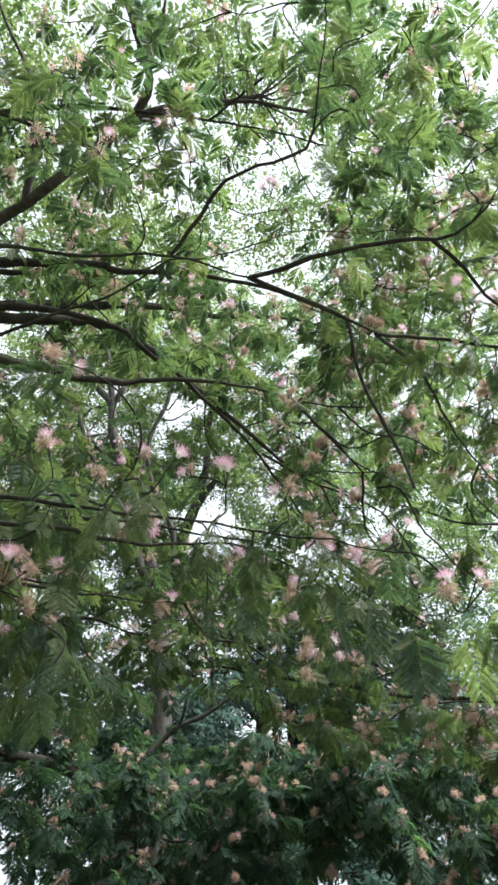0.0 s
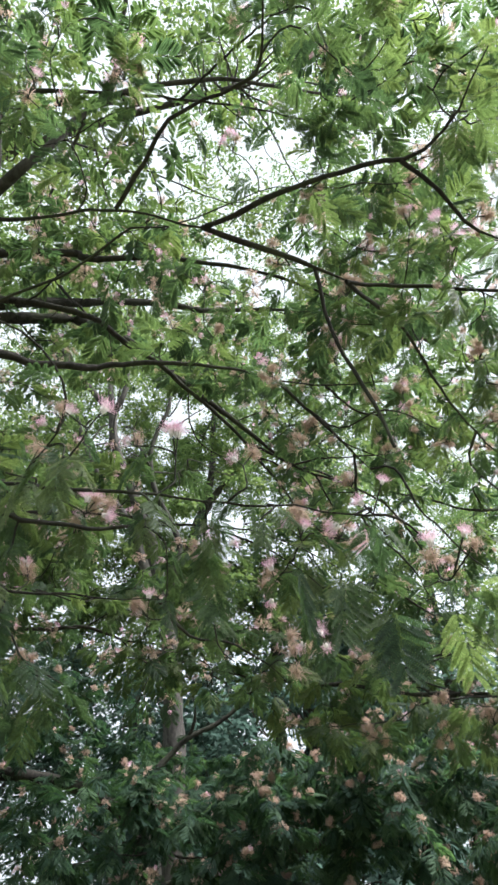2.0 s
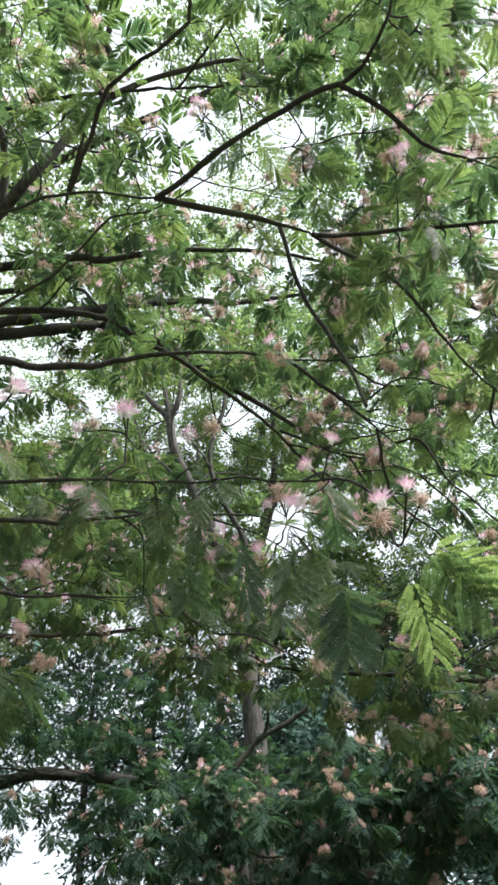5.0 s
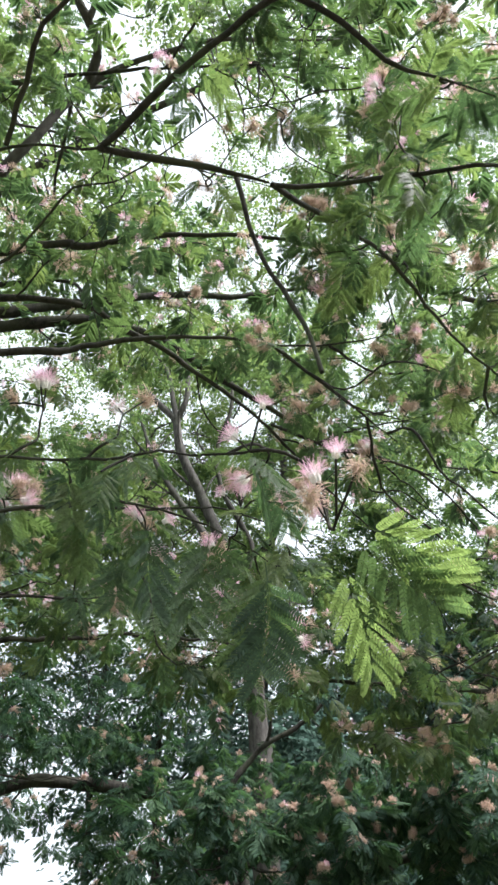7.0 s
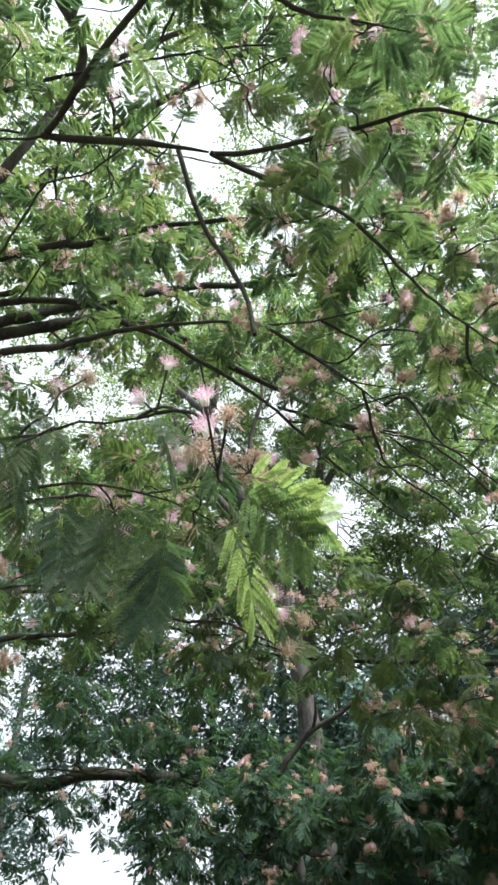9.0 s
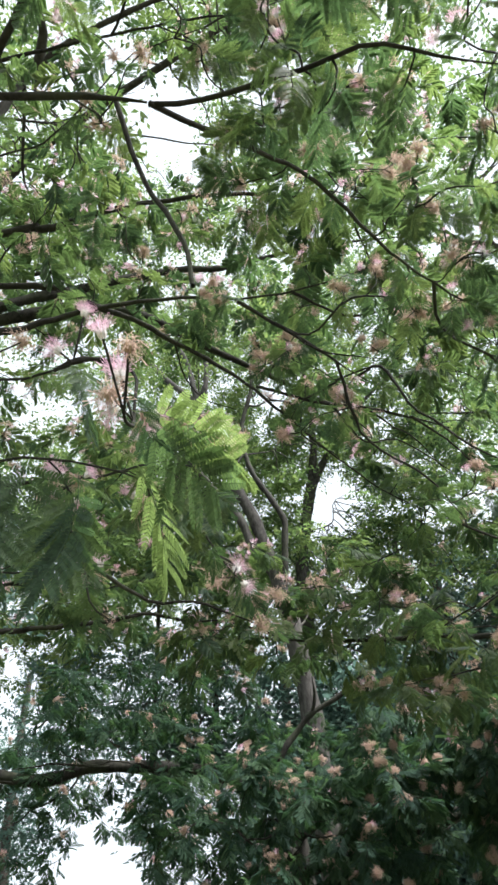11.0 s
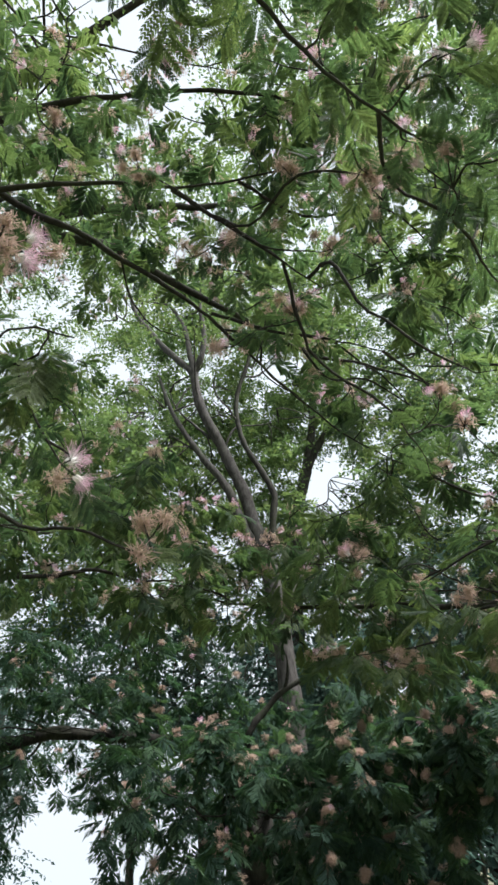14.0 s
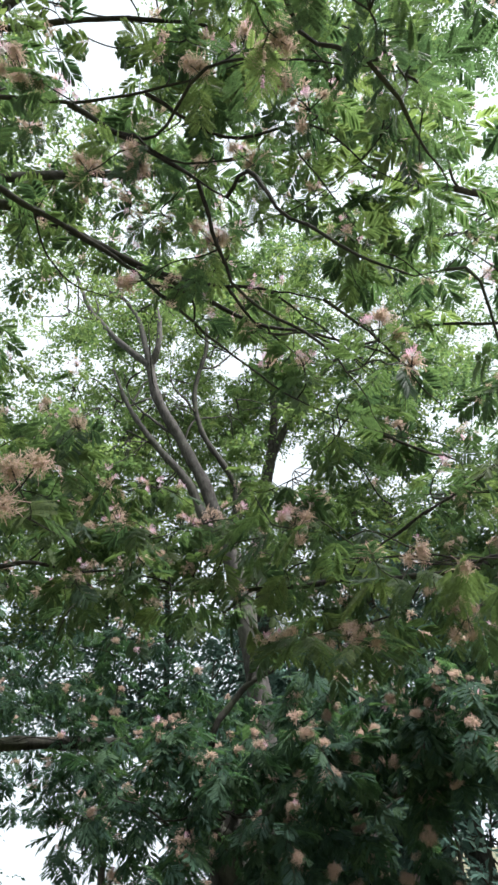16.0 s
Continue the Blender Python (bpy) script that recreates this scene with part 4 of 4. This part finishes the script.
# ---- tall trees behind and overhead ----
oak = Tree("tall_tree", (-1.02, 7.0, FOOT), TALL_BARK, "tall tree with forked pale grey trunk", "tree", "tall trees")
oak.limb([(-1.02, 7.0, FOOT), (-1.03, 7.0, 1.6), (-1.0, 7.0, 2.7), (-1.04, 7.0, 3.57), (-1.1, 7.0, 4.2), (-1.22, 7.0, 4.9)], 0.125, 0.10, "trunk", 14)
oak.limb([(-1.2, 7.0, 4.8), (-1.29, 7.0, 5.08), (-1.43, 7.0, 5.62), (-1.61, 7.0, 6.1), (-1.71, 7.0, 6.39), (-1.93, 6.9, 7.0), (-2.0, 6.85, 7.6)], 0.085, 0.062)
oak.limb([(-1.22, 6.98, 4.75), (-1.39, 6.96, 4.98), (-1.59, 6.95, 5.61), (-1.94, 6.95, 6.2), (-2.3, 6.9, 6.9), (-2.6, 6.9, 7.8)], 0.07, 0.02)
oak.limb([(-2.0, 6.85, 7.58), (-2.36, 6.8, 8.07), (-2.77, 6.8, 8.74), (-3.0, 6.8, 9.2), (-3.26, 6.8, 10.1), (-3.62, 6.8, 10.9)], 0.055, 0.02)
oak.limb([(-2.0, 6.85, 7.58), (-1.86, 6.8, 7.87), (-1.82, 6.8, 8.34), (-1.87, 6.8, 8.98), (-1.8, 6.9, 10.2)], 0.048, 0.02)
oak.limb([(-2.0, 6.83, 7.6), (-2.11, 6.82, 8.38), (-2.27, 6.85, 8.88), (-2.51, 6.85, 9.36), (-2.66, 6.9, 9.53), (-3.0, 7.0, 10.4)], 0.048, 0.014)
oak.limb([(-2.8, 6.78, 8.78), (-3.08, 6.7, 8.94), (-3.38, 6.6, 9.26)], 0.022, 0.008)
oak.limb([(-1.71, 7.0, 6.39), (-2.05, 7.05, 6.8), (-2.34, 7.05, 7.22), (-2.53, 7.1, 7.74)], 0.024, 0.008)
# one limb coloured darker than the rest, with the silk tree's bark material
oak.limb([(-1.12, 6.95, 4.6), (-1.02, 6.92, 5.1), (-0.99, 6.92, 5.38), (-1.11, 6.92, 5.7), (-1.35, 6.92, 6.33), (-1.39, 6.92, 7.03), (-1.2, 6.92, 7.62), (-1.16, 6.95, 8.1)], 0.045, 0.026, bark=SILK_BARK)
branchlets(oak, 3)
ash = Tree("tall_tree", (-1.5, 9.5, FOOT), TALL_BARK, "tall tree with slanting grey trunk and forked top", "tree", "tall trees")
ash.limb([(-1.5, 9.5, FOOT), (-1.52, 9.5, 2.0), (-1.5, 9.5, 4.2), (-1.4, 9.5, 6.0), (-1.23, 9.5, 6.67), (-1.05, 9.5, 7.25)], 0.14, 0.10, "trunk", 14)
ash.limb([(-1.06, 9.5, 7.2), (-0.67, 9.5, 7.89), (-0.31, 9.5, 8.31), (0.15, 9.5, 8.8), (0.68, 9.5, 9.2), (1.36, 9.5, 9.23)], 0.075, 0.02)
ash.limb([(-1.06, 9.5, 7.2), (-0.9, 9.5, 7.79), (-0.8, 9.5, 8.48), (-0.77, 9.5, 9.25), (-0.7, 9.5, 10.5)], 0.085, 0.03)
ash.limb([(0.54, 9.5, 9.12), (0.92, 9.5, 8.95), (1.21, 9.5, 8.64)], 0.03, 0.010)
branchlets(ash, 3)
tall_crown(oak, [((-2.2, 8.8, 9.4), (2.8, 1.9, 2.8), 1300), ((-3.0, 8.1, 6.3), (2.4, 1.0, 1.5), 520), ((-0.6, 8.2, 6.0), (1.6, 0.7, 1.4), 200), ((-4.4, 6.8, 5.9), (2.2, 1.4, 1.5), 520), ((-5.2, 8.6, 6.6), (2.0, 1.5, 2.2), 420)], gaps=GAPS)
tall_crown(ash, [((0.3, 10.0, 10.2), (3.0, 2.0, 3.0), 1250), ((1.8, 9.2, 6.4), (2.5, 1.4, 2.1), 820), ((-0.4, 10.2, 5.6), (1.9, 1.0, 1.2), 300), ((-3.2, 10.6, 6.6), (2.4, 1.0, 1.6), 420)], gaps=GAPS)

over = Tree("tall_tree", (-4.6, 2.6, FOOT), TALL_BARK, "tall tree with long dark limb overhead", "tree", "tall trees")
over.limb([(-4.6, 2.6, FOOT), (-4.5, 2.6, 2.0), (-4.3, 2.5, 4.0), (-3.6, 2.4, 4.6)], 0.2, 0.12, "trunk", 14, keep=False)
over.limb([(-3.6, 2.4, 4.6), (-2.3, 1.9, 4.1), (-1.4, 1.6, 3.9), (-0.95, 1.42, 3.9), (-0.74, 1.31, 3.94), (-0.62, 1.28, 4.07), (-0.5, 1.27, 4.3), (-0.3, 1.25, 4.44), (0.06, 1.26, 4.5), (0.3, 1.32, 4.52), (0.8, 1.5, 4.7)], 0.046, 0.012)
over.limb([(-0.44, 1.26, 4.36), (-0.34, 1.15, 4.4), (-0.34, 1.05, 4.43), (-0.4, 0.86, 4.55), (-0.5, 0.6, 4.8)], 0.020, 0.010)
over.limb([(-0.34, 1.06, 4.43), (-0.28, 0.98, 4.5), (-0.24, 0.85, 4.65)], 0.012, 0.007)
over.limb([(-0.86, 1.37, 3.91), (-0.82, 1.25, 4.1), (-0.84, 1.05, 4.4)], 0.018, 0.009)
over.limb([(-3.9, 2.45, 4.3), (-3.2, 2.6, 5.4), (-2.2, 2.4, 6.0), (-1.0, 2.2, 6.3), (0.2, 2.1, 6.5)], 0.07, 0.02)
# the blob at y -2.2 is unseen canopy, added to cut light from behind
tall_crown(over, [((-0.5, 2.0, 6.5), (2.6, 2.0, 1.2), 760), ((-2.4, 2.6, 6.0), (1.8, 1.8, 1.6), 460), ((-2.6, 4.2, 6.8), (2.0, 1.8, 2.2), 800), ((0.4, 4.2, 8.4), (2.2, 1.8, 1.8), 460), ((-0.6, -2.2, 6.2), (3.4, 2.2, 1.5), 700), ((-0.6, 1.5, 4.7), (1.2, 0.8, 0.4), 110), ((-0.6, 3.2, 7.6), (3.4, 2.0, 1.2), 260), ((0.2, 2.5, 7.3), (1.2, 1.1, 0.7), 260)], per=81, spread=0.12, size=0.042, material=TALL_LEAF, gaps=GAPS, hole=0.575, scale=2.2)

right = Tree("tall_tree", (4.2, 5.6, FOOT), TALL_BARK, "tall tree with dense light green crown", "tree", "tall trees")
right.limb([(4.2, 5.6, FOOT), (4.15, 5.6, 2.5), (4.0, 5.5, 5.0), (3.8, 5.4, 8.0)], 0.2, 0.1, "trunk", 14)
right.limb([(4.0, 5.5, 5.0), (3.2, 5.2, 5.8), (2.2, 4.8, 6.3), (1.2, 4.4, 6.6)], 0.07, 0.02)
branchlets(right, 4)
tall_crown(right, [((2.7, 6.4, 6.8), (2.0, 1.5, 1.9), 230), ((3.4, 6.9, 4.4), (2.0, 1.0, 1.5), 130), ((1.6, 2.8, 6.8), (1.7, 1.5, 1.3), 90)], per=99, size=0.048, gaps=GAPS, hole=0.485)

# row of darker trees behind; the last five stand unseen, added to block light
SPOTS = [(0.08, 9.5, 0.09), (0.56, 9.5, 0.13), (1.3, 10.2, 0.15), (2.6, 9.4, 0.12), (-8.0, 11.5, 0.12), (4.6, 11.0, 0.16), (-2.6, 12.0, 0.14), (-9.7, 12.4, 0.15), (0.1, 13.0, 0.15), (3.0, 13.4, 0.15), (-1.0, 13.6, 0.13), (-3.2, -3.4, 0.15), (0.2, -4.6, 0.18), (-4.3, 4.0, 0.15), (-5.2, 1.8, 0.15), (-6.8, -0.5, 0.15)]
for i, (x, y, r) in enumerate(SPOTS):
    t = Tree("wood_and_shade_tree", (x, y, FOOT), DARK_BARK, "slender dark-trunked tree of the wood behind; unseen ones are added for shade", "tree", "trees of the wood behind")
    t.limb([(x, y, FOOT), (x + 0.02, y, 1.8), (x - 0.05, y, 3.5), (x + 0.05, y, 6.0)], r, r * 0.5, "trunk", 10)
    t.limb([(x - 0.03, y, 3.0), (x + 0.5, y - 0.3, 3.5), (x + 1.2, y - 0.4, 4.0)], r * 0.35, r * 0.12)
    t.limb([(x, y, 3.6), (x - 0.6, y - 0.2, 4.2), (x - 1.2, y - 0.2, 4.6)], r * 0.35, r * 0.12)
    tall_crown(t, [((x, y, 3.9), (1.8, 1.3, 1.2), 190), ((x, y - 0.2, 2.7), (1.6, 0.9, 1.0), 130), ((x, y, 7.0 if y < 2 else 4.6), (1.6, 1.3, 1.3), 240 if y < 2 else 100)], per=36 if y > 0 else 54, spread=0.22, size=0.085, material=DARK_LEAF, gaps=GAPS, hole=0.57 if x < -2 and y > 8 else 0.46, scale=1.4)

# two slim stems whose spreading boughs close the view beside the open sky
for x, y, r, blobs in ((-3.75, 9.0, 0.06, [((-4.8, 9.2, 4.6), (1.7, 0.9, 0.8), 280), ((-3.3, 9.1, 4.4), (1.1, 0.8, 0.9), 160), ((-3.6, 8.95, 3.1), (0.6, 0.5, 0.9), 150), ((-5.6, 9.3, 3.75), (1.2, 0.6, 0.3), 80), ((-6.3, 9.4, 2.6), (0.6, 0.5, 0.9), 110)]), (-2.95, 9.4, 0.07, [((-2.6, 9.4, 4.2), (1.2, 0.8, 1.2), 160), ((-2.7, 9.3, 3.0), (0.8, 0.6, 0.9), 150), ((-5.9, 10.2, 4.9), (1.5, 0.8, 0.9), 170)])):
    t = Tree("wood_and_shade_tree", (x, y, FOOT), DARK_BARK, "slender dark-trunked tree of the wood behind; unseen ones are added for shade", "tree", "trees of the wood behind")
    t.limb([(x, y, FOOT), (x + 0.02, y, 1.8), (x - 0.05, y, 3.5), (x + 0.05, y, 6.0)], r, r * 0.5, "trunk", 10)
    t.limb([(x, y, 3.2), (x - 0.7, y + 0.1, 3.7), (x - 1.6, y + 0.2, 4.1), (x - 2.4, y + 0.3, 4.5)], r * 0.4, r * 0.12)
    t.limb([(x, y, 3.0), (x + 0.5, y - 0.1, 3.5), (x + 1.1, y - 0.1, 4.2)], r * 0.4, r * 0.12)
    branchlets(t, 3, 0.8)
    tall_crown(t, blobs, per=45, spread=0.22, size=0.09, material=DARK_LEAF, gaps=GAPS, hole=0.56, scale=2.4)

# dark undergrowth between the trunks
for x, y, w, h in ((-0.6, 7.9, 1.5, 2.3), (1.2, 7.6, 1.6, 2.0), (3.4, 8.6, 1.4, 2.0), (-1.3, 10.6, 1.6, 3.3), (0.8, 11.0, 1.9, 3.7), (-0.2, 8.4, 1.1, 3.0), (0.3, 7.3, 1.0, 2.7), (-0.5, 8.1, 0.7, 3.9), (-1.45, 8.3, 0.8, 4.2)):
    b = Tree("bush", (x, y, FOOT), DARK_BARK, "dense dark shrub under the trees", "bush", "undergrowth")
    for k in range(5):
        a = k * 1.26
        b.limb([(x, y, FOOT), (x + 0.25 * w * math.cos(a), y + 0.2 * math.sin(a), 0.45 * h), (x + 0.6 * w * math.cos(a), y + 0.5 * math.sin(a), 0.85 * h)], 0.03, 0.008, "stem", 7)
    tall_crown(b, [((x, y, h * 0.55), (w, 0.7, h * 0.5), 260)], per=54, spread=0.2, size=0.10, material=DARK_LEAF, gaps=GAPS, hole=0.3)
